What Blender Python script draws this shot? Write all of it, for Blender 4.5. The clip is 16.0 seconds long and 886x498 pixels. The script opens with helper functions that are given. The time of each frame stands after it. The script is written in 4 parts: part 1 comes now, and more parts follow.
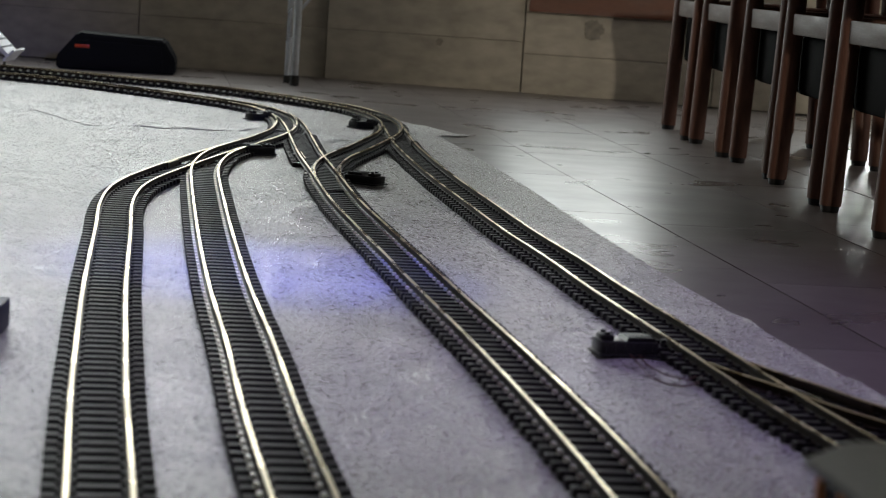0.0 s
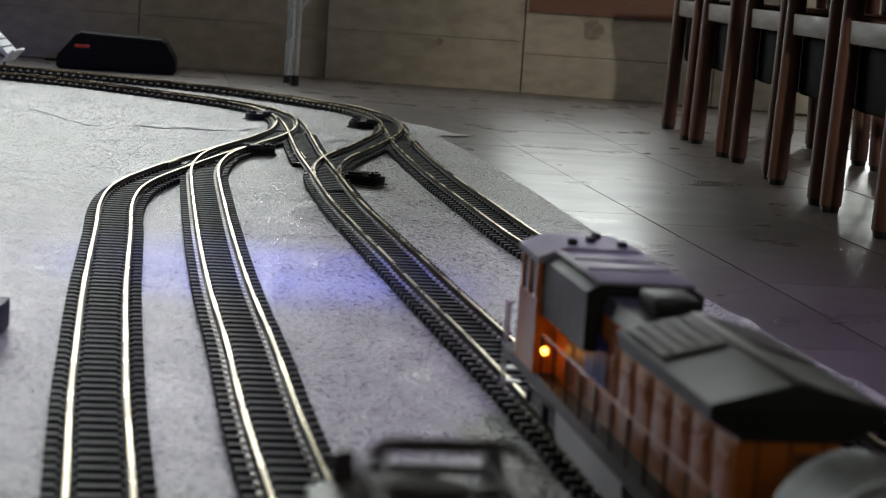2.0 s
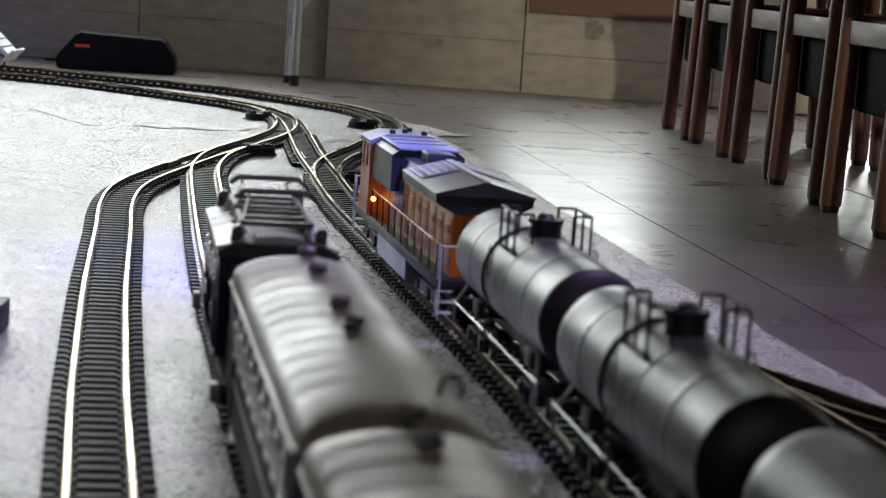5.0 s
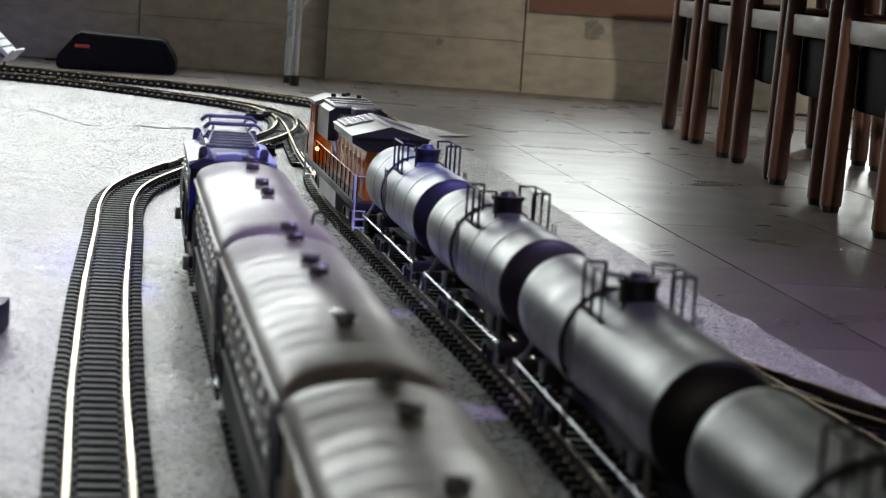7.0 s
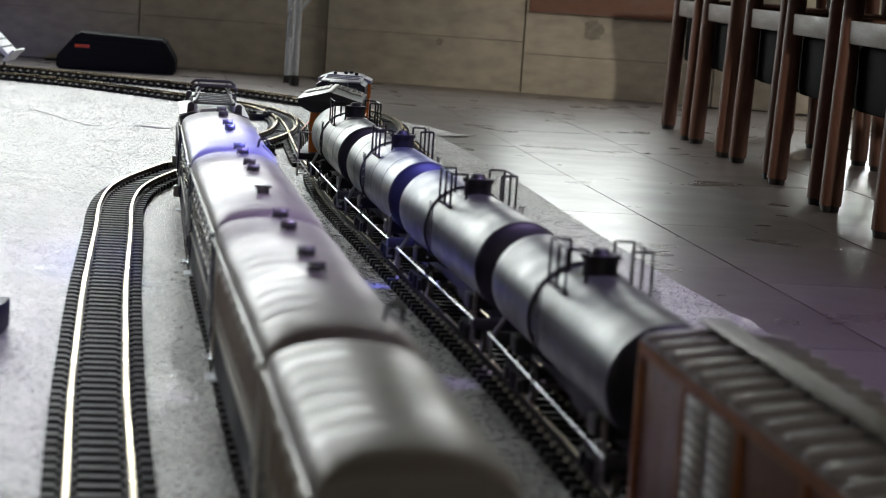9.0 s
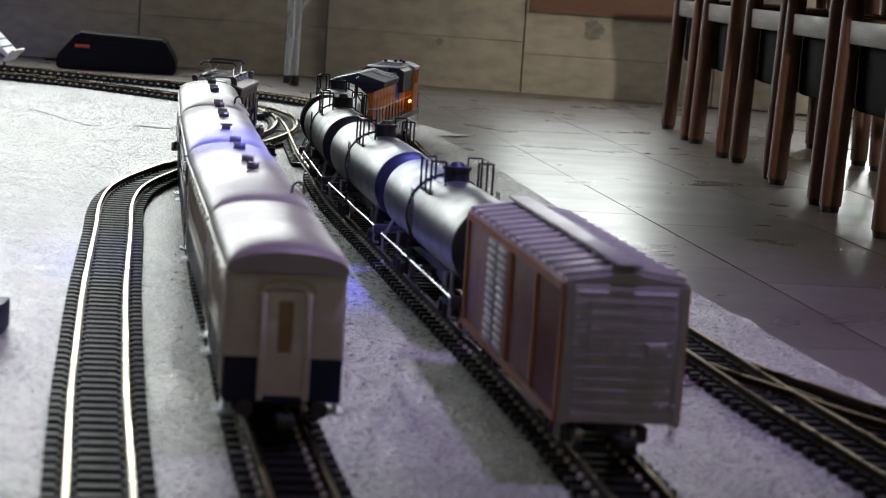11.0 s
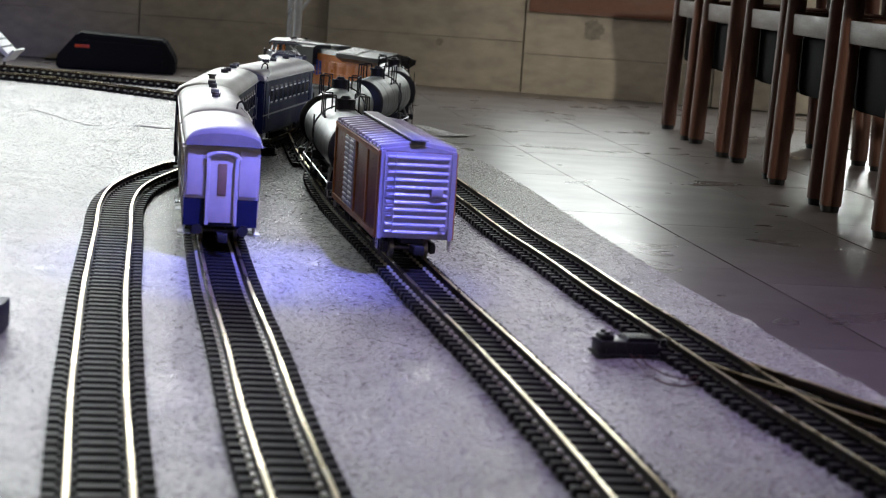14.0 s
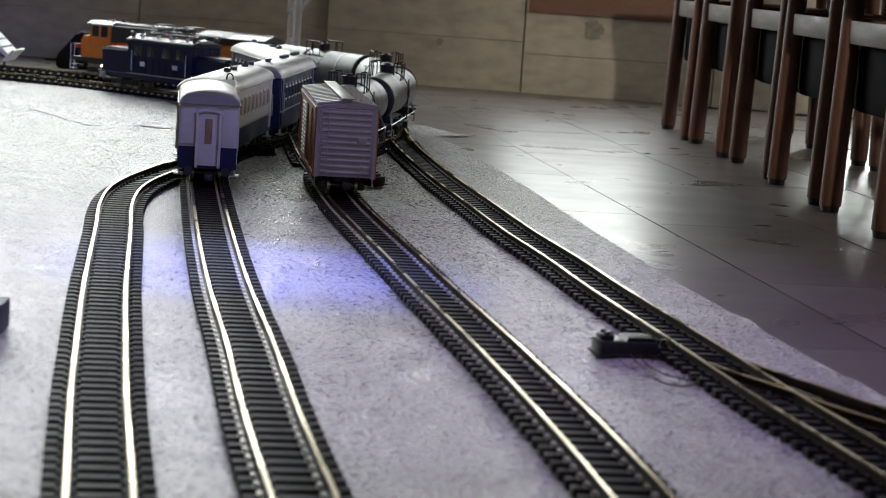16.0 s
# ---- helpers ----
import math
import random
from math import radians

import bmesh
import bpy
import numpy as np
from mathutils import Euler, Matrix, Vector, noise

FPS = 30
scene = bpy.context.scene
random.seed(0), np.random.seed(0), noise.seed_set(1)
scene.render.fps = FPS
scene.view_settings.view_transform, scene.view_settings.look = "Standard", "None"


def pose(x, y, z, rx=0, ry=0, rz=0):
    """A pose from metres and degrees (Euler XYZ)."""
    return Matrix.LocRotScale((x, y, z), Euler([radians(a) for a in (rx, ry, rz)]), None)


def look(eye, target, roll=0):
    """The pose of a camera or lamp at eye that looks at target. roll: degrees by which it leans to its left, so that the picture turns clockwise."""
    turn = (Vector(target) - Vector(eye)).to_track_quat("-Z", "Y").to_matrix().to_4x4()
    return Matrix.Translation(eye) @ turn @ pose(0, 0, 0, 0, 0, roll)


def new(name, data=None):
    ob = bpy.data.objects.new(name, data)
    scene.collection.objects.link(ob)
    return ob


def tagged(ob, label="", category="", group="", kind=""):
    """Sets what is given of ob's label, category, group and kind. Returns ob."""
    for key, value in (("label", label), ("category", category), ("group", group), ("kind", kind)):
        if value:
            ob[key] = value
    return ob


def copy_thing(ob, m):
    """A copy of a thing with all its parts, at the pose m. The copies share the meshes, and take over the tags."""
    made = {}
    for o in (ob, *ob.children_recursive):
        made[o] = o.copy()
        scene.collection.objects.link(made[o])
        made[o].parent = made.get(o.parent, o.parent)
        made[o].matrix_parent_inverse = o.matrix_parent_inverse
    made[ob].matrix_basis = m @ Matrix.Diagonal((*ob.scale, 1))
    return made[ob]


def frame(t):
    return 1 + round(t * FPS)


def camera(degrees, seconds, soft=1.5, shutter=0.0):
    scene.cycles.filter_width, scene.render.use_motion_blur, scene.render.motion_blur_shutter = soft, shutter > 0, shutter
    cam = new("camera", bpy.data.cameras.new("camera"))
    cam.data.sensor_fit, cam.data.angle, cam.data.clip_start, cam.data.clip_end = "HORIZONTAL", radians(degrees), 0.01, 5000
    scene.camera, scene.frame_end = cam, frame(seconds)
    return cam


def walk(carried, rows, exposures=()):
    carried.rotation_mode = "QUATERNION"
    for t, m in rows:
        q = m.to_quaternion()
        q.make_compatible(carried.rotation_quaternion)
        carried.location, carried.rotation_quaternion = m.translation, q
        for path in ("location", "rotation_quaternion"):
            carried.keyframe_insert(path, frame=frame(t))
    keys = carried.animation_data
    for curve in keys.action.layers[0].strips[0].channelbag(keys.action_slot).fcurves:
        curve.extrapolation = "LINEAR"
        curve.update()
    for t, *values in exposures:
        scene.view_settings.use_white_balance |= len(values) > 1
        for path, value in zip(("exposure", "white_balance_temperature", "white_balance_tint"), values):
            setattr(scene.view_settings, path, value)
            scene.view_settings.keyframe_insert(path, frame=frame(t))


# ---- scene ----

# ---- camera ----
EYE = (0.0, 0.0, 0.4026)
cam = camera(23.93, 16.0, soft=1.05)
TILT, LEAN = radians(7.697), 3.87
VIEW = look(EYE, (0.0, math.cos(TILT), EYE[2] - math.sin(TILT)), LEAN)
walk(cam, [(0.0, VIEW), (16.0, VIEW)], [(0.0, -0.55), (2.1, -0.55), (3.0, -0.27), (4.2, -0.04), (6.0, 0.0), (16.0, 0.0)])
cam.data.dof.use_dof = True
cam.data.dof.focus_distance = 3.6
cam.data.dof.aperture_fstop = 11.0

# ---- world and lights ----
world = bpy.data.worlds.new("daylight")
scene.world = world
world.use_nodes = True
wn = world.node_tree
sky = wn.nodes.new("ShaderNodeTexSky")
sky.sky_type = "NISHITA"
sky.sun_disc = False
sky.sun_elevation, sky.sun_rotation = radians(35), radians(20)
wn.nodes["Background"].inputs["Strength"].default_value = 0.08
wn.links.new(sky.outputs[0], wn.nodes["Background"].inputs["Color"])


def area_light(name, eye, target, sx, sy, watts, colour):
    d = bpy.data.lights.new(name, "AREA")
    d.shape, d.size, d.size_y, d.energy, d.color = "RECTANGLE", sx, sy, watts, colour
    ob = new(name, d)
    ob.matrix_world = look(eye, target)
    return ob


def spot_light(name, eye, target, watts, colour, degrees, blend, radius=0.04):
    d = bpy.data.lights.new(name, "SPOT")
    d.energy, d.color, d.spot_size, d.spot_blend, d.shadow_soft_size = watts, colour, radians(degrees), blend, radius
    ob = new(name, d)
    ob.matrix_world = look(eye, target)
    return ob


# daylight in the openings of the far wall
area_light("window_light", (-1.72, 6.93, 1.08), (-1.72, 0.0, 0.4), 2.5, 1.15, 54, (0.95, 1.0, 0.98))
area_light("window_light", (0.42, 6.93, 1.08), (0.42, 0.0, 0.4), 0.5, 1.15, 5.5, (0.95, 1.0, 0.97))
area_light("window_light", (1.40, 6.85, 0.72), (1.40, 0.0, 0.3), 0.20, 0.50, 13, (0.95, 1.0, 0.97))
# added fill before the closed side and back walls, which have no windows
area_light("window_light", (-3.9, 2.2, 1.6), (0.0, 2.6, 0.2), 2.6, 1.2, 3, (0.92, 0.97, 1.0))
area_light("window_light", (3.9, 4.6, 1.8), (0.0, 6.0, 0.2), 2.0, 1.2, 64, (1.0, 0.94, 0.86))
area_light("window_light", (0.6, -3.85, 1.9), (0.2, 6.0, 0.3), 2.4, 1.0, 16, (1.0, 0.90, 0.78))
# warm spot behind the camera, thrown on the far wall and the chairs
spot_light("hall_spotlight", (0.95, -3.6, 1.7), (0.75, 7.1, 0.12), 900, (1.0, 0.90, 0.74), 12, 0.9, 0.06)
# violet and blue stage lamps: two on a bar high beside the tracks, two to the right of the camera
spot_light("stage_light", (0.74, 1.66, 2.6), (-0.06, 2.35, 0.0), 235, (0.60, 0.47, 1.0), 48, 1.0, 0.03)
spot_light("stage_light", (0.68, 1.64, 2.6), (-0.22, 2.64, 0.04), 1050, (0.09, 0.12, 1.0), 12.5, 1.0, 0.03)
spot_light("stage_light", (1.75, 0.4, 1.80), (-0.41, 3.45, 0.09), 150, (0.20, 0.30, 1.0), 4.4, 1.0)
spot_light("stage_light", (1.75, 0.4, 1.85), (-1.15, 5.75, 0.05), 330, (0.25, 0.32, 1.0), 15, 0.9)
# added unseen lamp left of the camera, only to tint the far floor blue
spot_light("stage_light", (-0.80, 0.2, 2.40), (0.28, 5.95, 0.0), 420, (0.30, 0.30, 1.0), 6.5, 1.0)


# ---- materials ----
def material(name, colour, rough=0.6, metal=0.0, grain=40.0, var=0.25, bump=0.15, bump_dist=0.001, stretch=(1, 1, 1), stains=6.0, spec=0.5, glow=None, rrange=0.12, per=0.0, span=0.4, laid=False):
    """Two scales of colour variation, uneven gloss and fine relief, in metres. laid: the pattern runs on from piece to piece."""
    m = bpy.data.materials.new(name)
    m.use_nodes = True
    n, l = m.node_tree.nodes, m.node_tree.links
    b = n["Principled BSDF"]
    tc = n.new("ShaderNodeTexCoord")
    mp = n.new("ShaderNodeMapping")
    mp.inputs["Scale"].default_value = stretch
    l.new(n.new("ShaderNodeNewGeometry").outputs["Position"] if laid else tc.outputs["Object"], mp.inputs["Vector"])
    fine = n.new("ShaderNodeTexNoise")
    fine.inputs["Scale"].default_value, fine.inputs["Detail"].default_value = grain, 6
    big = n.new("ShaderNodeTexNoise")
    big.inputs["Scale"].default_value, big.inputs["Detail"].default_value = stains, 4
    l.new(mp.outputs[0], fine.inputs["Vector"])
    l.new(mp.outputs[0], big.inputs["Vector"])
    mix = n.new("ShaderNodeMath")
    mix.operation = "ADD"
    l.new(fine.outputs[0], mix.inputs[0])
    calm = n.new("ShaderNodeMath")
    calm.operation = "MULTIPLY_ADD"
    calm.inputs[1].default_value, calm.inputs[2].default_value = 0.6, 0.2
    l.new(big.outputs[0], calm.inputs[0])
    l.new(calm.outputs[0], mix.inputs[1])
    ramp = n.new("ShaderNodeMapRange")
    ramp.inputs[1].default_value, ramp.inputs[2].default_value = 1 - span, 1 + span
    ramp.inputs[3].default_value, ramp.inputs[4].default_value = 1 - var, 1 + var
    l.new(mix.outputs[0], ramp.inputs[0])
    last = ramp.outputs[0]
    if per:
        info = n.new("ShaderNodeObjectInfo")
        pr = n.new("ShaderNodeMapRange")
        pr.inputs[3].default_value, pr.inputs[4].default_value = 1 - per, 1 + per
        l.new(info.outputs["Random"], pr.inputs[0])
        mul = n.new("ShaderNodeMath")
        mul.operation = "MULTIPLY"
        l.new(last, mul.inputs[0])
        l.new(pr.outputs[0], mul.inputs[1])
        last = mul.outputs[0]
    vm = n.new("ShaderNodeVectorMath")
    vm.operation = "SCALE"
    vm.inputs[0].default_value = colour
    l.new(last, vm.inputs["Scale"])
    l.new(vm.outputs[0], b.inputs["Base Color"])
    rr = n.new("ShaderNodeMapRange")
    rr.inputs[1].default_value, rr.inputs[2].default_value = 0.3, 0.7
    rr.inputs[3].default_value, rr.inputs[4].default_value = max(0.03, rough - rrange), min(1, rough + rrange)
    l.new(big.outputs[0], rr.inputs[0])
    l.new(rr.outputs[0], b.inputs["Roughness"])
    b.inputs["Metallic"].default_value = metal
    b.inputs["Specular IOR Level"].default_value = spec
    if bump:
        bp = n.new("ShaderNodeBump")
        bp.inputs["Strength"].default_value, bp.inputs["Distance"].default_value = bump, bump_dist
        l.new(fine.outputs[0], bp.inputs["Height"])
        l.new(bp.outputs[0], b.inputs["Normal"])
    if glow:
        b.inputs["Emission Color"].default_value = (*glow[0], 1)
        b.inputs["Emission Strength"].default_value = glow[1]
    return m


# narrow span: part of the weave's sparkle is put into the colour grain
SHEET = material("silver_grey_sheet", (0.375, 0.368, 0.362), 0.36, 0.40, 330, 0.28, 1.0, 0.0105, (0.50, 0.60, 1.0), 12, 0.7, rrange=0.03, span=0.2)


def add_wrinkles(m, scale, depth):
    """Soft creases in a laid sheet, under its fine grain."""
    n, l = m.node_tree.nodes, m.node_tree.links
    tc = n.new("ShaderNodeTexCoord")
    crease = n.new("ShaderNodeTexNoise")
    crease.inputs["Scale"].default_value, crease.inputs["Detail"].default_value = scale, 5
    crease.inputs["Distortion"].default_value = 1.4
    l.new(tc.outputs["Object"], crease.inputs["Vector"])
    bp = n.new("ShaderNodeBump")
    bp.inputs["Strength"].default_value, bp.inputs["Distance"].default_value = 1.0, depth
    l.new(crease.outputs[0], bp.inputs["Height"])
    first = [k for k in n if k.bl_idname == "ShaderNodeBump" and k != bp][0]
    l.new(bp.outputs[0], first.inputs["Normal"])
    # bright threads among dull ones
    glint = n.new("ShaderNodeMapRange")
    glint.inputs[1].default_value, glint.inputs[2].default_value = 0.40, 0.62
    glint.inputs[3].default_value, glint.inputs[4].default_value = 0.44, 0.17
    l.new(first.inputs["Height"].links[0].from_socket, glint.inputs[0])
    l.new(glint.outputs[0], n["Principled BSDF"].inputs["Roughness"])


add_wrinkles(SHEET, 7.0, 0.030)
FLOOR = material("dark_slate_tile", (0.118, 0.101, 0.097), 0.31, 0.0, 45, 0.16, 0.03, 0.0004, (1, 1, 1), 5, 0.6, rrange=0.06, per=0.15, laid=True)
GROUT = material("dark_grout", (0.03, 0.03, 0.03), 0.8)
CONCRETE = material("board_marked_concrete", (0.40, 0.365, 0.30), 0.85, 0, 14, 0.30, 0.25, 0.002, (1, 1, 2), 3.5)
STAIN = material("damp_concrete", (0.235, 0.215, 0.18), 0.85, 0, 60, 0.4, 0.3, 0.002)
PLASTER = material("hall_plaster", (0.22, 0.20, 0.18), 0.9, 0, 20, 0.15, 0.2, 0.002)
CEIL = material("dark_timber_ceiling", (0.12, 0.09, 0.06), 0.8, 0, 20, 0.3)
TRIM = material("reddish_wood_trim", (0.13, 0.046, 0.022), 0.5, 0, 40, 0.35, 0.2, 0.001, (1, 8, 8))
WOOD = material("red_brown_stained_wood", (0.115, 0.047, 0.030), 0.62, 0, 60, 0.35, 0.15, 0.0008, (6, 6, 0.8), 8)
# greyer than WOOD: the light the rails reflect is put into the colour
APRON = material("worn_brown_wood_rail", (0.115, 0.080, 0.066), 0.60, 0, 60, 0.3, 0.15, 0.0008, (6, 0.8, 6), 8)
BLACKFAB = material("black_fabric", (0.005, 0.005, 0.005), 0.95, 0, 300, 0.3, 0.3, spec=0.05)
RUBBER = material("black_rubber", (0.015, 0.015, 0.015), 0.55, 0, 100, 0.3)
REDLAMP = material("red_tail_lamp", (0.6, 0.05, 0.03), 0.3, glow=((1.0, 0.10, 0.04), 5.0))
TIE = material("black_plastic_sleeper", (0.013, 0.012, 0.012), 0.55, 0, 160, 0.35, 0.25, 0.0006, (1, 4, 1), 30, 0.10, per=0.3)
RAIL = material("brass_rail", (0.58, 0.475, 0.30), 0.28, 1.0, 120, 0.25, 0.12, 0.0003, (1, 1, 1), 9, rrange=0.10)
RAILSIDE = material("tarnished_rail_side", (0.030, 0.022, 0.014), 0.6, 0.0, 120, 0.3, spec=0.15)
CLIP = material("bright_rail_clip", (0.80, 0.77, 0.64), 0.35, 0.4, 120, 0.3)
BLACKPL = material("black_plastic", (0.012, 0.012, 0.013), 0.38, 0, 200, 0.3, 0.1, 0.0004, spec=0.3)
GREYPL = material("grey_plastic", (0.20, 0.20, 0.21), 0.35, 0, 200, 0.2)
SCREW = material("steel_screw", (0.6, 0.58, 0.55), 0.3, 1.0, 200, 0.2)
WIRE = material("dark_red_wire", (0.05, 0.012, 0.012), 0.4)
ORANGE = material("orange_loco_paint", (0.72, 0.21, 0.024), 0.36, 0, 90, 0.14, 0.05, 0.0003, (1, 1, 1), 14)
DARKGREEN = material("dark_green_black_roof", (0.018, 0.022, 0.021), 0.42, 0, 90, 0.25, 0.08, 0.0003)
SILVERROOF = material("pale_grey_roof_paint", (0.36, 0.36, 0.345), 0.42, 0.45, 90, 0.18, 0.08, 0.0003)
UNDER = material("black_underframe", (0.012, 0.012, 0.012), 0.5, 0, 150, 0.35)
STEEL = material("dull_wheel_steel", (0.32, 0.30, 0.28), 0.35, 1.0, 150, 0.25)
TANKPAINT = material("silver_grey_tank_paint", (0.100, 0.109, 0.105), 0.40, 0.45, 120, 0.34, 0.06, 0.0003, (1, 1, 1), 14, 0.3)
TANKBLACK = material("black_tank_end", (0.012, 0.012, 0.014), 0.5, 0, 120, 0.3)
BOXBROWN = material("boxcar_brown_paint", (0.20, 0.065, 0.024), 0.45, 0, 90, 0.22, 0.08, 0.0003, (1, 1, 1), 16)
BOXORANGE = material("boxcar_orange_frame", (0.40, 0.14, 0.035), 0.45, 0, 90, 0.22, 0.08, 0.0003, (1, 1, 1), 16)
BOXSILVER = material("boxcar_silver_paint", (0.40, 0.385, 0.39), 0.40, 0.1, 90, 0.16, 0.08, 0.0003, (1, 1, 1), 14)
LOUVRE = material("white_louvre", (0.75, 0.75, 0.72), 0.35, 0.0, 90, 0.1)
COACHROOF = material("silver_coach_roof", (0.31, 0.288, 0.266), 0.43, 0.15, 90, 0.14, 0.06, 0.0003, (1, 1, 1), 8)
CREAM = material("cream_coach_paint", (0.58, 0.53, 0.45), 0.40, 0, 90, 0.10, 0.05, 0.0003)
NAVY = material("navy_blue_paint", (0.008, 0.012, 0.042), 0.50, 0, 90, 0.2, 0.05, 0.0003, spec=0.25)
TAN = material("tan_window_blind", (0.30, 0.18, 0.09), 0.5, 0, 90, 0.2)
WHITEPL = material("white_plastic", (0.75, 0.75, 0.76), 0.35, 0, 90, 0.08)
BLUEPL = material("blue_metal_paint", (0.05, 0.08, 0.42), 0.35, 0.2, 90, 0.2)
SPEAKER = material("black_speaker_plastic", (0.007, 0.007, 0.008), 0.7, 0, 300, 0.3, 0.3, 0.0008, spec=0.15)
ROOFGREY = material("grey_green_roof_paint", (0.045, 0.049, 0.046), 0.42, 0.1, 90, 0.3, 0.08, 0.0003)
REDMARK = material("red_badge", (0.55, 0.06, 0.02), 0.4)
ALU = material("grey_aluminium", (0.55, 0.58, 0.62), 0.35, 0.8, 60, 0.15)
LAMP = material("amber_lamp", (0.9, 0.45, 0.05), 0.3, glow=((1.0, 0.40, 0.04), 22.0))
VENT = material("dark_vent_metal", (0.15, 0.15, 0.165), 0.30, 0.75, 120, 0.2)
DULLMETAL = material("dull_grey_metal", (0.085, 0.078, 0.078), 0.42, 0.5, 120, 0.25)
HEADLAMP = material("warm_headlamp", (0.9, 0.8, 0.6), 0.3, glow=((1.0, 0.82, 0.52), 10.0))
GLASSDARK = material("dark_window_glass", (0.02, 0.022, 0.025), 0.08, 0, 60, 0.1, 0)
PANE = material("daylight_window_pane", (0.8, 0.85, 0.85), 0.1, glow=((0.93, 1.0, 0.97), 3.0))


# ---- mesh helpers ----
def box(bm, cx, cy, cz, sx, sy, sz, bev=0.0, rot=None):
    r = bmesh.ops.create_cube(bm, size=1.0)
    m = Matrix.Translation((cx, cy, cz)) @ (rot.to_4x4() if rot else Matrix.Identity(4)) @ Matrix.Diagonal((sx, sy, sz, 1))
    bmesh.ops.transform(bm, matrix=m, verts=r["verts"])
    if bev:
        es = list({e for v in r["verts"] for e in v.link_edges})
        bmesh.ops.bevel(bm, geom=es, offset=bev, segments=2, affect="EDGES", profile=0.5)


def rod(bm, a, b, r, seg=10, r2=None):
    a, b = Vector(a), Vector(b)
    d = b - a
    g = bmesh.ops.create_cone(bm, cap_ends=True, segments=seg, radius1=r, radius2=r if r2 is None else r2, depth=d.length)
    m = Matrix.Translation((a + b) / 2) @ d.to_track_quat("Z", "Y").to_matrix().to_4x4()
    bmesh.ops.transform(bm, matrix=m, verts=g["verts"])


def prism(bm, prof, y0, y1):
    """A closed profile of (x, z) pairs, counter-clockwise seen from -y, drawn out from y0 to y1."""
    a = [bm.verts.new((x, y0, z)) for x, z in prof]
    b = [bm.verts.new((x, y1, z)) for x, z in prof]
    n = len(prof)
    bm.faces.new(a)
    bm.faces.new(b[::-1])
    for i in range(n):
        bm.faces.new((a[i], b[i], b[(i + 1) % n], a[(i + 1) % n]))


def lathe_y(bm, prof, cx, cz, seg=32):
    """A profile of (y, r) pairs turned about the line x=cx, z=cz."""
    rings = []
    for y, r in prof:
        rings.append([bm.verts.new((cx + r * math.cos(2 * math.pi * k / seg), y, cz + r * math.sin(2 * math.pi * k / seg))) for k in range(seg)])
    for p, q in zip(rings[:-1], rings[1:]):
        for k in range(seg):
            bm.faces.new((p[k], q[k], q[(k + 1) % seg], p[(k + 1) % seg]))
    bm.faces.new(rings[0])
    bm.faces.new(rings[-1][::-1])


def tube(bm, pts, r, seg=8):
    for a, b in zip(pts[:-1], pts[1:]):
        rod(bm, a, b, r, seg)


def mesh_of(bm, name, mat, smooth=True):
    bmesh.ops.recalc_face_normals(bm, faces=bm.faces[:])
    me = bpy.data.meshes.new(name)
    bm.to_mesh(me)
    bm.free()
    me.materials.append(mat)
    if smooth:
        me.shade_smooth()
        me.set_sharp_from_angle(angle=radians(35))
    return me


def part(name, bm, mat, parent, label=""):
    ob = new(name, mesh_of(bm, name, mat))
    ob.parent = parent
    return tagged(ob, label=label)


def thing(name, label, category, group="", m=None, kind=""):
    ob = new(name)
    ob.empty_display_size = 0.05
    if m is not None:
        ob.matrix_basis = m
    return tagged(ob, label, category, group, kind)


def solid(name, bm, mat, label, category, kind="", group="", m=None):
    ob = new(name, mesh_of(bm, name, mat))
    if m is not None:
        ob.matrix_basis = m
    return tagged(ob, label, category, group, kind)


def B():
    return bmesh.new()


# ---- the lines of the tracks, in metres on the floor ----
def line(points, step=0.01, soft=0.12):
    pts = np.array(points, float)
    out = []
    for i in range(len(pts) - 1):
        p0, p1, p2, p3 = pts[max(i - 1, 0)], pts[i], pts[i + 1], pts[min(i + 2, len(pts) - 1)]
        for t in np.linspace(0, 1, 30, endpoint=False):
            out.append(0.5 * (2 * p1 + (p2 - p0) * t + (2 * p0 - 5 * p1 + 4 * p2 - p3) * t * t + (3 * p1 - p0 - 3 * p2 + p3) * t ** 3))
    out.append(pts[-1])

    def even(o):
        s = np.concatenate([[0], np.cumsum(np.linalg.norm(np.diff(o, axis=0), axis=1))])
        u = np.linspace(0, s[-1], int(s[-1] / step) + 1)
        return np.stack([np.interp(u, s, o[:, k]) for k in (0, 1)], 1)

    o = even(np.array(out))
    k = max(1, int(soft / step / 2))
    for _ in range(2):
        pad = np.vstack([2 * o[0] - o[k:0:-1], o, 2 * o[-1] - o[-2:-k - 2:-1]])
        o = np.stack([np.convolve(pad[:, c], np.ones(2 * k + 1) / (2 * k + 1), "valid") for c in (0, 1)], 1)
    return even(o)


B_STRAIGHT = [(-0.092, 1.494), (-0.111, 1.596), (-0.146, 1.802), (-0.188, 2.068), (-0.248, 2.421), (-0.324, 2.919), (-0.418, 3.581)]
INNER = [(-0.407, 4.34), (-0.387, 4.507), (-0.376, 4.66), (-0.384, 4.877), (-0.411, 5.077), (-0.48, 5.298), (-0.54, 5.391), (-0.625, 5.487), (-0.76, 5.608), (-0.936, 5.749), (-1.115, 5.873), (-1.292, 5.953), (-1.9, 6.07), (-2.6, 5.98)]
C_STRAIGHT = [(0.162, 1.534), (0.142, 1.671), (0.107, 1.886), (0.056, 2.172), (-0.011, 2.528), (-0.053, 2.761), (-0.105, 3.04), (-0.166, 3.381)]
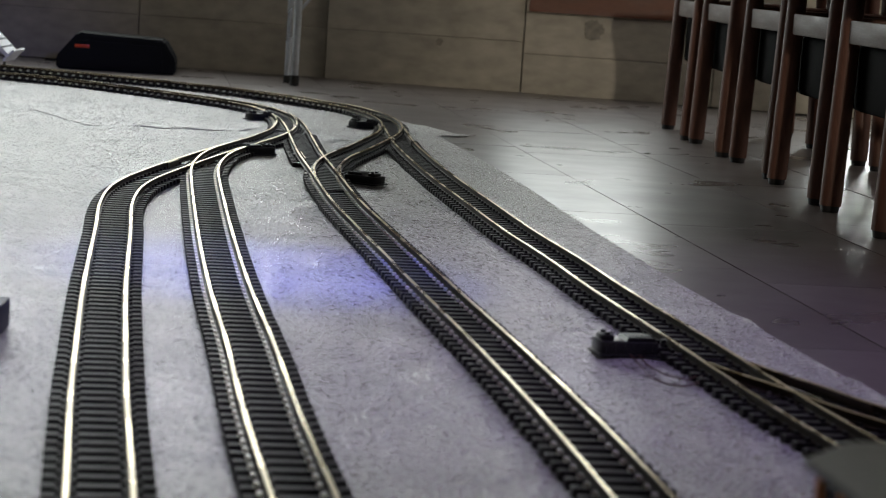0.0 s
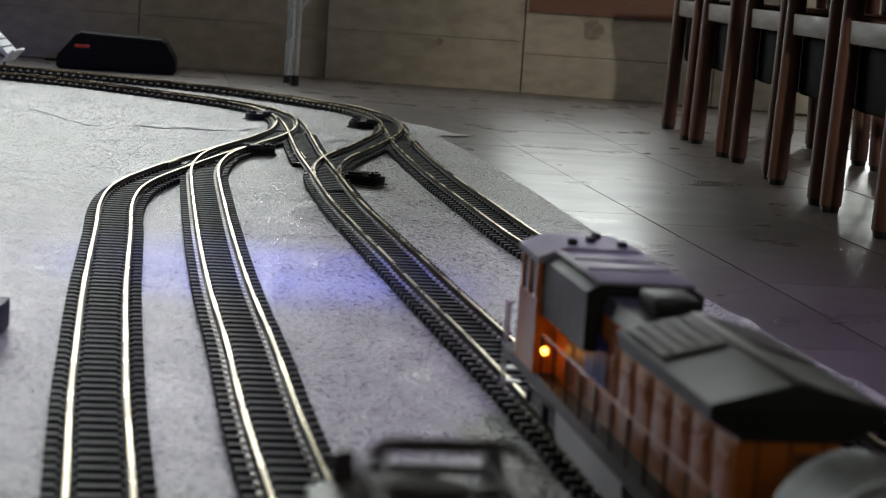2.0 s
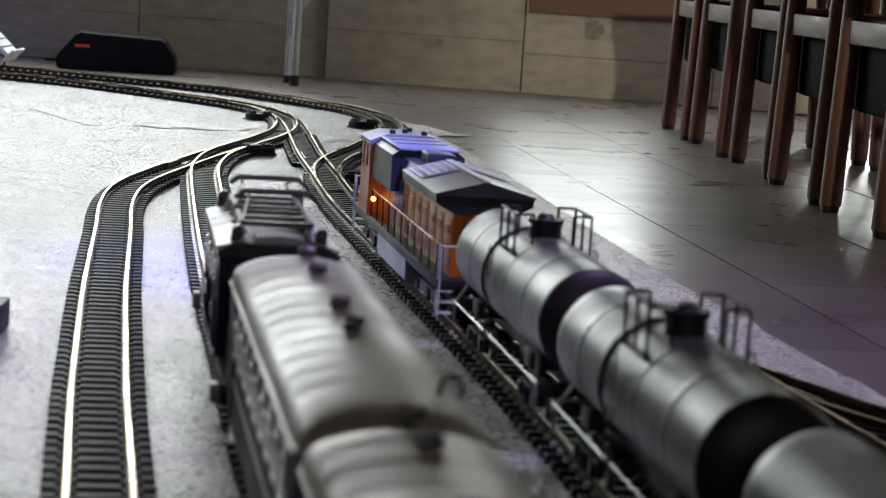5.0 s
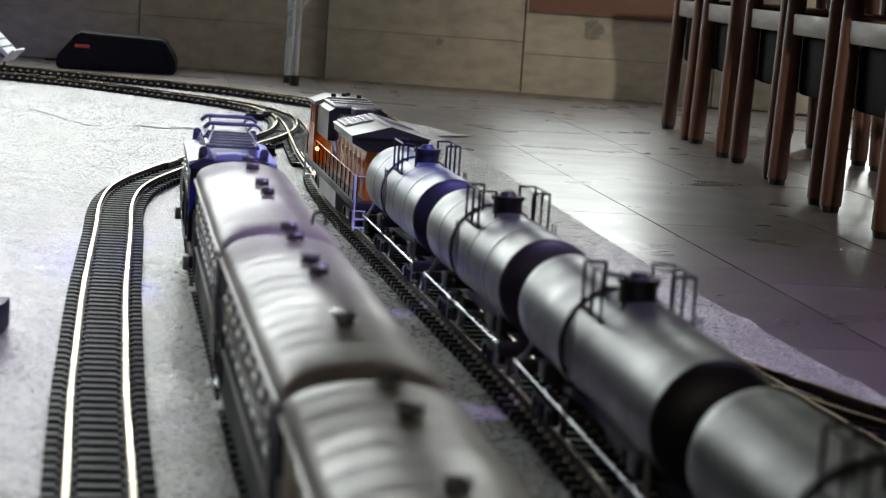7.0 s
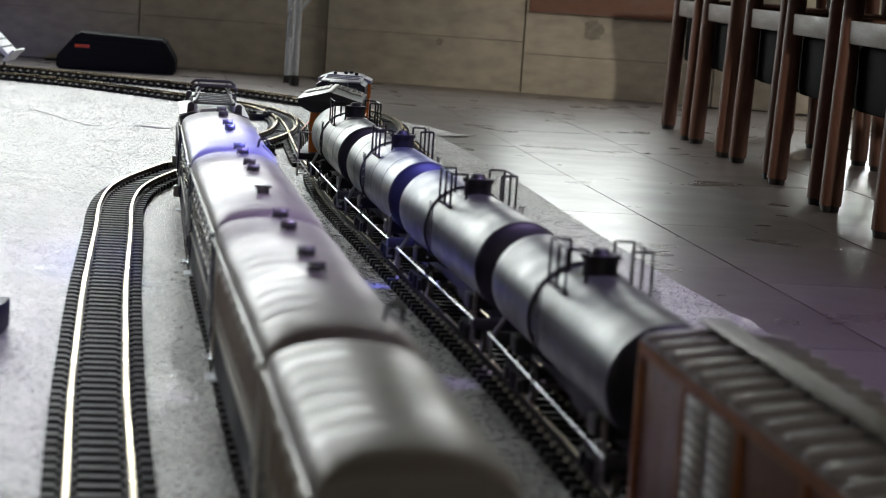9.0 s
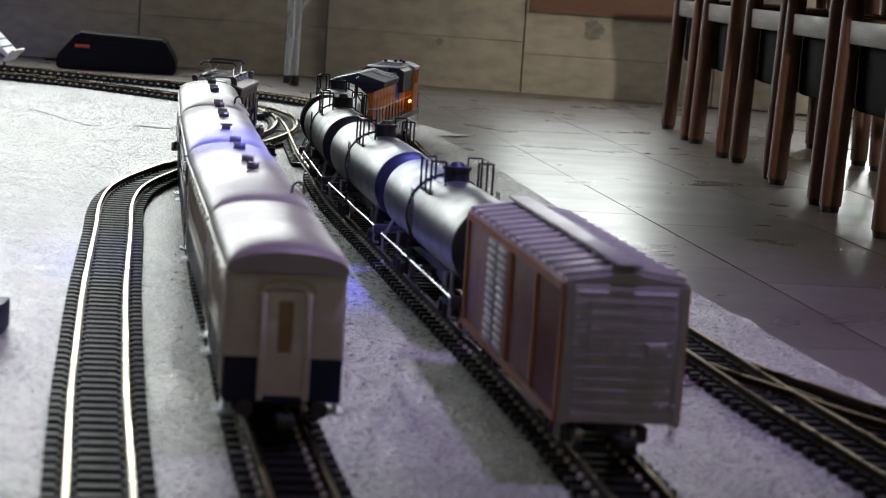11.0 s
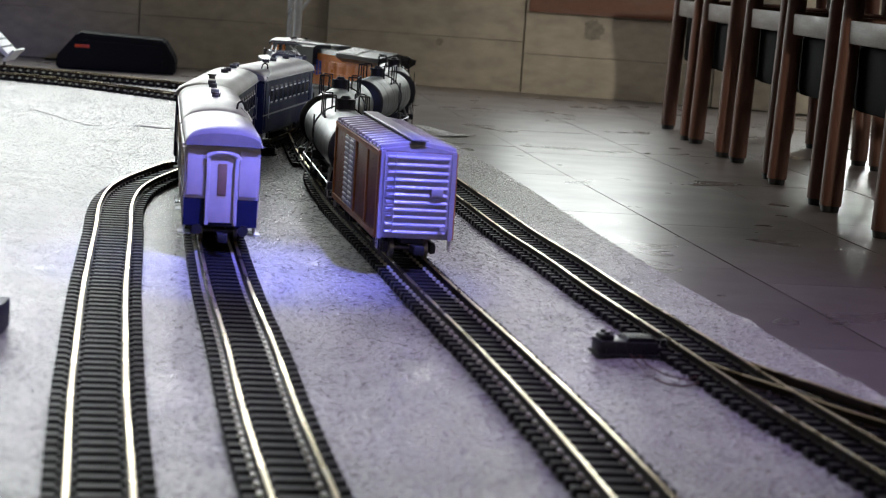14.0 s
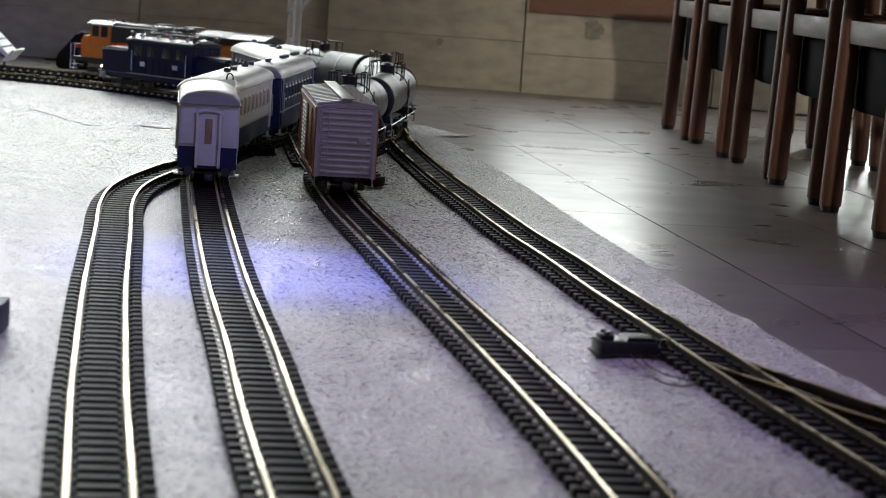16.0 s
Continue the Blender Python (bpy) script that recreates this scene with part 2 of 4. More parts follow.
OUTER = [(-0.14, 4.80), (-0.144, 5.042), (-0.169, 5.23), (-0.212, 5.395), (-0.27, 5.535), (-0.369, 5.666), (-0.473, 5.803), (-0.647, 5.954), (-0.824, 6.062), (-1.002, 6.146), (-1.185, 6.233), (-1.367, 6.295), (-1.9, 6.39), (-2.6, 6.3)]


def back_along(p, q, length):
    """Points of the straight approach that leads to p, away from q."""
    v = np.array(p) - np.array(q)
    v = v / np.linalg.norm(v)
    steps = [0.12 * 1.35 ** k for k in range(9)]
    reach = [sum(steps[:k + 1]) for k in range(9)]
    return [tuple(np.array(p) + v * r * length / reach[-1]) for r in reversed(reach)]


LINE_A = line([(-0.19, 1.20), (-0.236, 1.471), (-0.286, 1.756), (-0.328, 2.014), (-0.383, 2.36), (-0.454, 2.847), (-0.493, 3.102), (-0.515, 3.331), (-0.512, 3.507), (-0.494, 3.692), (-0.47, 3.9), (-0.442, 4.121), (-0.407, 4.34)])
LINE_B = line(back_along(B_STRAIGHT[0], B_STRAIGHT[3], 5.0) + B_STRAIGHT + [(-0.439, 3.775), (-0.447, 3.977), (-0.434, 4.153)] + INNER)
LINE_C = line([(-0.053, 2.761), (-0.105, 3.04), (-0.166, 3.381), (-0.229, 3.816), (-0.279, 4.157), (-0.323, 4.515), (-0.371, 4.889), (-0.416, 5.10), (-0.48, 5.298)])
LINE_X = line(back_along(C_STRAIGHT[0], C_STRAIGHT[3], 5.0) + C_STRAIGHT + [(-0.222, 3.80), (-0.222, 4.085), (-0.193, 4.303), (-0.163, 4.558)] + OUTER)
LINE_D = line([(0.43, 1.50), (0.366, 1.801), (0.333, 1.948), (0.279, 2.236), (0.21, 2.585), (0.168, 2.831), (0.112, 3.117), (0.066, 3.397), (-0.016, 3.899), (-0.091, 4.454), (-0.13, 4.877), (-0.151, 5.111), (-0.2, 5.36)])
LINE_E = line([(0.279, 2.236), (0.306, 2.12), (0.359, 2.025), (0.421, 1.908), (0.60, 1.66)], soft=0.05)
RAIL_TOP = 0.019

# ---- the hall ----
def wall_y(x):
    return 7.10 - 0.10 * x


def slab(name, pts, z0, z1, mat, label, category, kind="structure"):
    bm = B()
    a = [bm.verts.new((x, y, z0)) for x, y in pts]
    b = [bm.verts.new((x, y, z1)) for x, y in pts]
    bm.faces.new(a[::-1])
    bm.faces.new(b)
    for i in range(len(pts)):
        j = (i + 1) % len(pts)
        bm.faces.new((a[i], a[j], b[j], b[i]))
    return solid(name, bm, mat, label, category, kind)


FLOOR_Z = -0.003
floor = slab("floor", [(-4, -4), (4, -4), (4, 7.6), (-4, 7.6)], -0.12, FLOOR_Z - 0.0062, GROUT, "dark grout bed under large polished slate floor tiles", "floor")
slab("ceiling", [(-4.2, -4.2), (4.2, -4.2), (4.2, 7.8), (-4.2, 7.8)], 3.4, 3.55, CEIL, "dark timber ceiling of the hall", "ceiling")
for nm, pts in (("wall_west", [(-4.2, -4), (-4, -4), (-4, 7.6), (-4.2, 7.6)]), ("wall_east", [(4, -4), (4.2, -4), (4.2, 7.6), (4, 7.6)]), ("wall_south", [(-4.2, -4.2), (4.2, -4.2), (4.2, -4), (-4.2, -4)])):
    slab(nm, pts, FLOOR_Z - 0.003, 3.4, PLASTER, "plain plastered wall of the hall", "wall")

# far wall: a base of board-marked concrete, with piers and a head round the two windows
far_wall = thing("wall_north", "grey-brown board-marked concrete wall with stained joints", "wall", kind="structure")


def wall_piece(name, x0, x1, z0, z1, proud=0.0, mat=CONCRETE, thick=0.25):
    bm = B()
    prism(bm, [(x0, z0), (x1, z0), (x1, z1), (x0, z1)], 0, thick)
    for v in bm.verts:
        v.co.y += wall_y(v.co.x) - proud
    es = [e for e in bm.edges if all(abs(v.co.y - wall_y(v.co.x) + proud) < 1e-4 for v in e.verts)]
    bmesh.ops.bevel(bm, geom=es, offset=0.0015, segments=1, affect="EDGES")
    return part(name, bm, mat, far_wall)


for x0, x1, pr in ((-4.0, -1.62, -0.03), (-1.617, -1.10, -0.03), (-1.097, -0.447, -0.028), (-0.443, 0.222, 0.0), (0.226, 0.86, 0.003), (0.864, 1.6, 0.0), (1.604, 4.0, 0.002)):
    zs = (FLOOR_Z - 0.003, 0.168, 0.33, 0.45) if x0 < 0.2 else (FLOOR_Z - 0.003, 0.130, 0.268, 0.45)
    for k in range(3):
        wall_piece("concrete_panel", x0, x1, zs[k], zs[k + 1] - 0.0012, pr + random.uniform(-0.001, 0.002))
for x0, x1 in ((-4.0, -3.0), (-0.44, 0.15), (0.70, 1.27), (1.53, 4.0)):
    wall_piece("wall_pier", x0, x1, 0.45, 1.72, 0.0, PLASTER)
wall_piece("wall_head", -4.0, 4.0, 1.72, 3.4, 0.0, PLASTER)
for nm, x0, x1 in (("window_1", -3.0, -0.44), ("window_2", 0.15, 0.70), ("window_3", 1.27, 1.53)):
    w = thing(nm, "bright daylight window high in the concrete wall", "window", kind="structure")
    xm = (x0 + x1) / 2
    bm = B()
    for xx in (x0 + 0.02, x1 - 0.02, xm):
        box(bm, xx, wall_y(xx) + 0.14, 1.085, 0.04, 0.05, 1.25, 0.004)
    for zz in (0.47, 1.70):
        box(bm, xm, wall_y(xm) + 0.14, zz, x1 - x0 - 0.02, 0.05, 0.04, 0.004)
    part("window_frame", bm, ALU, w)
    bm = B()
    box(bm, xm, wall_y(xm) + 0.20, 1.085, x1 - x0 - 0.04, 0.006, 1.2)
    part("pane", bm, PANE, w)
# timber strip above the right-hand panels
bm = B()
prism(bm, [(0.235, 0.272), (0.86, 0.272), (0.86, 0.40), (0.235, 0.40)], -0.022, 0.0)
for v in bm.verts:
    v.co.y += wall_y(v.co.x) - 0.004
solid("trim", bm, TRIM, "reddish stained timber strip fixed along the concrete wall", "trim", "structure")
# damp patches with ragged outlines
for cx, cz, rx, rz in ((0.455, 0.222, 0.036, 0.034), (-0.06, 0.148, 0.012, 0.012)):
    bm = B()
    ring = []
    for k in range(28):
        a = 2 * math.pi * k / 28
        rr = 1 + 0.55 * noise.noise(Vector((cx * 9 + 3 * math.cos(a), 3 * math.sin(a), cz)))
        x = cx + rx * rr * math.cos(a)
        ring.append(bm.verts.new((x, wall_y(x) - 0.0075, cz + rz * rr * math.sin(a))))
    bm.faces.new(ring)
    part("damp_stain", bm, STAIN, far_wall, "dark damp stain")

# ---- floor tiles ----
# the tile grid: one long joint runs along T_DIR through T_ORG
T_ORG, T_DIR = np.array((0.126, 5.047)), np.array((0.1475, -0.989))
T_NRM = np.array((T_DIR[1] * -1, T_DIR[0]))
TILE = 0.63
TILE_W = 0.30


def tile_mesh(w, l):
    bm = B()
    box(bm, 0, 0, 0, w - 0.0026, l - 0.0026, 0.006)
    return mesh_of(bm, "tile", FLOOR, False)


# ---- silver-grey sheet under the tracks ----
EDGE = [(0.76, 0.60), (0.457, 2.08), (0.398, 2.398), (0.321, 2.803), (0.232, 3.378), (0.12, 4.141), (-0.030, 5.005)]


# single folds: from x, y to x, y, height and half width
FOLDS = [(-0.038, 2.266, -0.027, 2.059, 0.0045, 0.016), (-0.027, 2.059, 0.018, 1.897, 0.0045, 0.016), (-0.252, 3.219, -0.222, 3.416, 0.005, 0.02), (-0.245, 3.299, -0.217, 3.166, 0.004, 0.02), (0.040, 2.701, 0.103, 2.564, 0.0035, 0.018), (-0.200, 2.434, -0.214, 2.710, 0.003, 0.014), (0.094, 2.148, 0.143, 2.119, 0.003, 0.014), (-0.060, 1.777, -0.002, 1.830, 0.003, 0.018), (-0.171, 2.812, -0.148, 2.690, 0.003, 0.016), (-0.261, 2.020, -0.224, 1.868, 0.003, 0.016)]


def fold_height(x, y):
    best = 0.0
    for x0, y0, x1, y1, h, w in FOLDS:
        dx, dy = x1 - x0, y1 - y0
        t = min(1.0, max(0.0, ((x - x0) * dx + (y - y0) * dy) / (dx * dx + dy * dy)))
        d = math.hypot(x - x0 - t * dx, y - y0 - t * dy)
        best = max(best, h * math.exp(-(d / w) ** 2))
    return best


def sheet(name, pts, z, label, fine=True):
    """A soft sheet of foil-faced cloth: filled outline, cut into cells that are fine where it is seen close, with low swells and creases."""
    bm = B()
    vs = [bm.verts.new((x, y, z)) for x, y in pts]
    bm.faces.new(vs)
    xs = [k * 0.1 for k in range(-30, -7)] + [-0.7 + k * 0.02 for k in range(62)] + [0.6, 0.8, 1.0]
    ys = [-0.5 + k * 0.5 for k in range(4)] + [1.25 + k * 0.025 for k in range(100)] + [3.8 + k * 0.1 for k in range(28)]
    if not fine:
        xs, ys = [k * 0.05 for k in range(-26, -6)], [4.5 + k * 0.05 for k in range(32)]
    for x in xs:
        bmesh.ops.bisect_plane(bm, geom=bm.verts[:] + bm.edges[:] + bm.faces[:], plane_co=(x, 0, 0), plane_no=(1, 0, 0))
    for y in ys:
        bmesh.ops.bisect_plane(bm, geom=bm.verts[:] + bm.edges[:] + bm.faces[:], plane_co=(0, y, 0), plane_no=(0, 1, 0))
    for v in bm.verts:
        p = v.co
        swell = 0.0016 * (noise.noise(Vector((p.x * 3.1, p.y * 1.7, 3.3))) - 0.3)
        crease = 1 - abs(noise.noise(Vector((p.x * 6 + 0.6 * p.y, p.y * 3.0 - p.x, 8.1)))) * 7
        v.co.z += swell + 0.0052 * max(0.0, crease) * max(0.0, noise.noise(Vector((p.x * 2.2, p.y * 1.3, 0.4))) + 0.25)
        v.co.z += fold_height(p.x, p.y)
    bmesh.ops.solidify(bm, geom=bm.faces[:], thickness=0.0012)
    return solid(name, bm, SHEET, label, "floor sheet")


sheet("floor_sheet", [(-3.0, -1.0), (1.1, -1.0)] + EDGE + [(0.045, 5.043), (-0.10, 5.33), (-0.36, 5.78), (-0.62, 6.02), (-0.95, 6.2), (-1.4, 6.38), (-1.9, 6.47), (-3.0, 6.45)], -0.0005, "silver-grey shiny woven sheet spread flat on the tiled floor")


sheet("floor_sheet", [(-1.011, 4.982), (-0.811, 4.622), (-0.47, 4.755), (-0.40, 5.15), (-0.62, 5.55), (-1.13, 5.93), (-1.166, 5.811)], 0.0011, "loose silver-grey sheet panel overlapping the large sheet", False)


# ---- tracks ----
def heading(path, i):
    a, b = path[max(i - 2, 0)], path[min(i + 2, len(path) - 1)]
    d = b - a
    return d / np.linalg.norm(d)


def sweep(name, path, off, prof, z, mat, parent, i0=0, i1=None):
    idx = list(range(i0, len(path) if i1 is None else i1, 2))
    vs, fs, n = [], [], len(prof)
    for i in idx:
        t = heading(path, i)
        nx, ny = t[1], -t[0]
        for u, h in prof:
            vs.append((path[i][0] + nx * (off + u), path[i][1] + ny * (off + u), z + h))
    for k in range(len(idx) - 1):
        for j in range(n):
            a, b = k * n + j, k * n + (j + 1) % n
            fs.append((a, b, b + n, a + n))
    fs.append(tuple(range(n)))
    fs.append(tuple(range((len(idx) - 1) * n, len(idx) * n)))
    me = bpy.data.meshes.new(name)
    me.from_pydata(vs, [], fs)
    bm = B()
    bm.from_mesh(me)
    bpy.data.meshes.remove(me)
    ob = part(name, bm, mat, parent)
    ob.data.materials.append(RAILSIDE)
    # all faces below the top of the rail take the dark side colour
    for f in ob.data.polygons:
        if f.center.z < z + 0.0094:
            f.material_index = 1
    return ob


RAIL_PROF = [(-0.0040, 0.0), (0.0040, 0.0), (0.0040, 0.0012), (0.0010, 0.0022), (0.0010, 0.0062), (0.0020, 0.0070), (0.0021, 0.0092), (0.0018, 0.0100), (-0.0018, 0.0100), (-0.0021, 0.0092), (-0.0020, 0.0070), (-0.0010, 0.0062), (-0.0010, 0.0022), (-0.0040, 0.0012)]
GAUGE, PITCH = 0.0475, 0.0272


def sleeper_bm():
    bm = B()
    box(bm, 0, 0, 0.0043, 0.084, 0.0135, 0.0086, 0.0009)
    for s in (-1, 1):
        for d in (-0.0058, 0.0058):
            box(bm, s * GAUGE / 2 + d, 0.0, 0.0102, 0.0038, 0.0070, 0.0036)
    return bm


SLEEPER = mesh_of(sleeper_bm(), "sleeper", TIE, False)
# clips left of each rail are pale: their glint is put into the colour
SLEEPER_GLINT = mesh_of(sleeper_bm(), "sleeper", TIE, False)
SLEEPER_GLINT.materials.append(CLIP)
for f in SLEEPER_GLINT.polygons:
    if f.center.z > 0.0088 and min(abs(f.center.x + GAUGE / 2 + 0.0058), abs(f.center.x - GAUGE / 2 + 0.0058)) < 0.003:
        f.material_index = 1
TRACKS = []


def far_from(p, lines):
    return min([np.sqrt(((l - p) ** 2).sum(1)).min() for l in lines] + [9.0])


def track(path, label, others=(), drop=0.0, near_y=1.1, tie=SLEEPER):
    th = thing("railway_track", label, "model track", "model railway tracks")
    gap = np.array([far_from(p, others) for p in path]) if others else np.full(len(path), 9.0)
    on = np.where(gap > 0.004)[0]
    i0, i1 = on[0], on[-1] + 1
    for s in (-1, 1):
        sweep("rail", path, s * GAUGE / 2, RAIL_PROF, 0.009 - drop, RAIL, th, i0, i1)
    rest = B()
    s = 0.0
    while s < (len(path) - 1) * 0.01:
        i = int(s / 0.01)
        f = s / 0.01 - i
        p = path[i] * (1 - f) + path[min(i + 1, len(path) - 1)] * f
        if gap[i] > 0.032:
            t = heading(path, i)
            a = math.degrees(math.atan2(t[1], t[0])) - 90 + random.uniform(-0.8, 0.8)
            m = pose(p[0], p[1], 0.0004 - drop, 0, 0, a)
            if p[1] > near_y and p[0] > -1.75:
                ob = new("sleeper", tie)
                ob.parent = th
                ob.matrix_basis = m
            else:
                k = len(rest.verts)
                rest.from_mesh(SLEEPER)
                rest.verts.ensure_lookup_table()
                bmesh.ops.transform(rest, matrix=m, verts=rest.verts[k:])
        s += PITCH
    if len(rest.verts):
        tagged(part("sleepers", rest, TIE, th), kind="stuff")
    else:
        rest.free()
    TRACKS.append(th)
    return th


track(LINE_B, "brass-railed model track on black plastic sleepers, curving to the inner arc", tie=SLEEPER_GLINT)
track(LINE_X, "brass-railed model track on black sleepers, crossing over to the outer arc", tie=SLEEPER_GLINT)
track(LINE_A, "brass-railed model siding on black plastic sleepers", (LINE_B,), 0.0003)
track(LINE_C, "short brass-railed model track joining the inner arc", (LINE_B, LINE_X), 0.0006)
track(LINE_D, "brass-railed model track along the edge of the sheet", (LINE_X,), 0.0009)
track(LINE_E, "model turnout branch leaving beside the sheet edge", (LINE_D,), 0.0012)


# ---- turnout fittings: check rails, point blades and screws ----
CHECK_PROF = [(-0.0012, 0.0), (0.0012, 0.0), (0.0012, 0.0088), (0.0008, 0.0095), (-0.0008, 0.0095), (-0.0012, 0.0088)]


def index_at(path, y):
    return int(np.argmin(np.abs(path[:, 1] - y)))


def turnout(owner, path, other, y0, y1):
    """Fittings of one turnout, whose branch leaves the other line between y0 and y1."""
    i0, i1 = sorted((index_at(path, y0), index_at(path, y1)))
    gap = np.array([far_from(p, (other,)) for p in path[i0:i1 + 1]])
    frog = i0 + int(np.argmin(np.abs(gap - GAUGE)))
    side = np.sign(np.cross(np.append(heading(path, frog), 0), np.append(other[np.argmin(((other - path[frog]) ** 2).sum(1))] - path[frog], 0))[2])
    for sgn, half in ((side, 7), (-side, 4)):
        off = sgn * (GAUGE / 2 - 0.0062)
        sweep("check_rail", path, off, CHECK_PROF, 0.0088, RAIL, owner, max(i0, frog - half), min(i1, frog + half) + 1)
    bm = B()
    for k in range(i0, i1, 9):
        t = heading(path, k)
        for sg in (-1, 1):
            x, y = path[k][0] + t[1] * sg * (GAUGE / 2 + 0.0075), path[k][1] - t[0] * sg * (GAUGE / 2 + 0.0075)
            rod(bm, (x, y, 0.0080), (x, y, 0.0112), 0.0026, 8)
    part("track_screws", bm, SCREW, owner, "bright steel track screws")
    bm = B()
    k = i0 if gap[0] < gap[-1] else i1
    t = heading(path, k)
    box(bm, path[k][0], path[k][1], 0.0105, 0.070, 0.005, 0.003, 0.0006, Matrix.Rotation(math.atan2(t[1], t[0]) - math.pi / 2, 3, "Z"))
    part("tie_bar", bm, BLACKPL, owner)


turnout(TRACKS[2], LINE_A, LINE_B, 3.75, 4.33)
turnout(TRACKS[0], LINE_B, LINE_C, 4.70, 5.35)
turnout(TRACKS[3], LINE_C, LINE_X, 3.55, 4.30)
turnout(TRACKS[4], LINE_D, LINE_X, 4.45, 5.20)
turnout(TRACKS[5], LINE_E, LINE_D, 1.70, 2.20)


# ---- point motors beside the turnouts ----
def point_motor(m, label):
    th = thing("point_motor", label, "point motor", "turnout motors", m)
    bm = B()
    box(bm, 0, 0, 0.008, 0.064, 0.038, 0.016, 0.0018)
    box(bm, 0, 0, 0.0015, 0.070, 0.044, 0.003, 0.0006)
    casing = part("casing", bm, BLACKPL, th)
    for k in range(6):
        bm = B()
        box(bm, -0.026 + k * 0.0104, -0.0194, 0.008, 0.0022, 0.0016, 0.012, 0.0003)
        part("rib", bm, BLACKPL, casing)
    bm = B()
    prism(bm, [(-0.004, 0.0155), (0.030, 0.0155), (0.027, 0.0205), (-0.001, 0.0205)], -0.015, 0.015)
    cov = part("cover", bm, BLACKPL, th, "ribbed black plastic cover")
    for k in range(8):
        bm = B()
        box(bm, 0.001 + k * 0.0034, 0, 0.0208, 0.0016, 0.024, 0.0012)
        part("rib", bm, BLACKPL, cov)
    bm = B()
    box(bm, -0.022, 0.004, 0.0185, 0.014, 0.022, 0.006, 0.001)
    part("terminal_block", bm, BLACKPL, th)
    for y in (-0.003, 0.011):
        bm = B()
        rod(bm, (-0.022, y, 0.021), (-0.022, y, 0.0245), 0.0032, 10)
        part("terminal_screw", bm, BLACKPL, th)
    bm = B()
    box(bm, 0.044, 0.006, 0.006, 0.026, 0.008, 0.005, 0.001)
    rod(bm, (0.046, 0.006, 0.008), (0.046, 0.006, 0.016), 0.0034, 12)
    part("throw_bar", bm, BLACKPL, th)
    return th


motor = point_motor(pose(0.203, 2.225, 0.001, 0, 0, 14), "black plastic turnout motor with a loose wire")
for x, y, a in ((-0.467, 5.10, 38), (-0.213, 5.07, 38), (-0.388, 4.20, 222), (-0.150, 3.785, 150)):
    tagged(copy_thing(motor, pose(x, y, 0.001, 0, 0, a)), "black plastic turnout motor beside the rails")
bm = B()
tube(bm, [(0.205, 2.175, 0.010), (0.212, 2.15, 0.005), (0.218, 2.10, 0.0025), (0.232, 2.065, 0.0025), (0.250, 2.055, 0.0025), (0.266, 2.075, 0.004), (0.272, 2.10, 0.006)], 0.0009, 6)
tube(bm, [(0.214, 2.175, 0.010), (0.222, 2.15, 0.004), (0.236, 2.11, 0.003), (0.256, 2.085, 0.004), (0.270, 2.105, 0.006)], 0.0009, 6)
solid("wire", bm, WIRE, "thin dark red wires looping from the turnout motor", "wire")


# ---- chairs ----
def chair(m, label):
    th = thing("wooden_chair", label, "chair", "row of chairs", m)
    w, d = 0.368, 0.33
    for sx in (0, 1):
        for sy in (-1, 1):
            x, y = sx * d, sy * w / 2
            bm = B()
            lean = 0.012 if sx == 0 else -0.01
            rod(bm, (x, y, 0.012), (x + lean, y, 0.43 if sx == 0 else 0.80), 0.0205, 20, 0.0195)
            leg = part("leg", bm, WOOD, th)
            bm = B()
            rod(bm, (x, y, 0.0), (x, y, 0.0125), 0.0165, 16, 0.018)
            part("foot_cap", bm, RUBBER, leg, "black rubber foot cap")
    for sx in (0, 1):
        bm = B()
        box(bm, sx * d + 0.010, 0, 0.335, 0.016, w - 0.03, 0.043, 0.003)
        part("rail", bm, APRON, th, "brown wooden side rail, greyed in colour for its reflected light")
    for sy in (-1, 1):
        bm = B()
        box(bm, d / 2, sy * w / 2, 0.345, d - 0.03, 0.016, 0.034, 0.003)
        part("stretcher", bm, WOOD, th)
    bm = B()
    box(bm, d / 2 - 0.030, 0, 0.252, d - 0.12, w + 0.050, 0.126, 0.012)
    part("under_seat_tray", bm, BLACKFAB, th, "black fabric tray under the seat")
    bm = B()
    box(bm, d / 2, 0, 0.437, d + 0.07, w + 0.04, 0.024, 0.008)
    part("seat", bm, WOOD, th)
    bm = B()
    box(bm, d - 0.008, 0, 0.72, 0.018, w - 0.04, 0.10, 0.006)
    part("backrest", bm, WOOD, th)
    return th


CH = [(0.728, 3.700, 4), (0.699, 4.182, 3.6), (0.679, 4.660, 3.6), (0.637, 5.155, 3.4), (0.606, 5.610, 2.0)]
first_chair = chair(pose(CH[0][0], CH[0][1], FLOOR_Z, 0, 0, CH[0][2]), "red-brown stained wooden chair with round legs")
for x, y, a in CH[1:]:
    copy_thing(first_chair, pose(x, y, FLOOR_Z, 0, 0, a))


# ---- stage monitor, metal stand, small things by the far wall ----
spk = thing("stage_speaker", "black plastic wedge loudspeaker lying on the floor by the wall", "loudspeaker", m=pose(-1.085, 6.70, FLOOR_Z, 0, 0, 6))
bm = B()
prism(bm, [(-0.188, 0.0), (0.188, 0.0), (0.190, 0.045), (0.150, 0.108), (-0.125, 0.118), (-0.190, 0.040)], 0, 0.22)
bmesh.ops.bevel(bm, geom=bm.edges[:], offset=0.006, segments=2, affect="EDGES")
part("cabinet", bm, SPEAKER, spk)
bm = B()
prism(bm, [(-0.140, 0.016), (0.150, 0.016), (0.140, 0.088), (-0.115, 0.096)], -0.006, 0.001)
part("grille", bm, SPEAKER, spk, "black perforated metal grille")
bm = B()
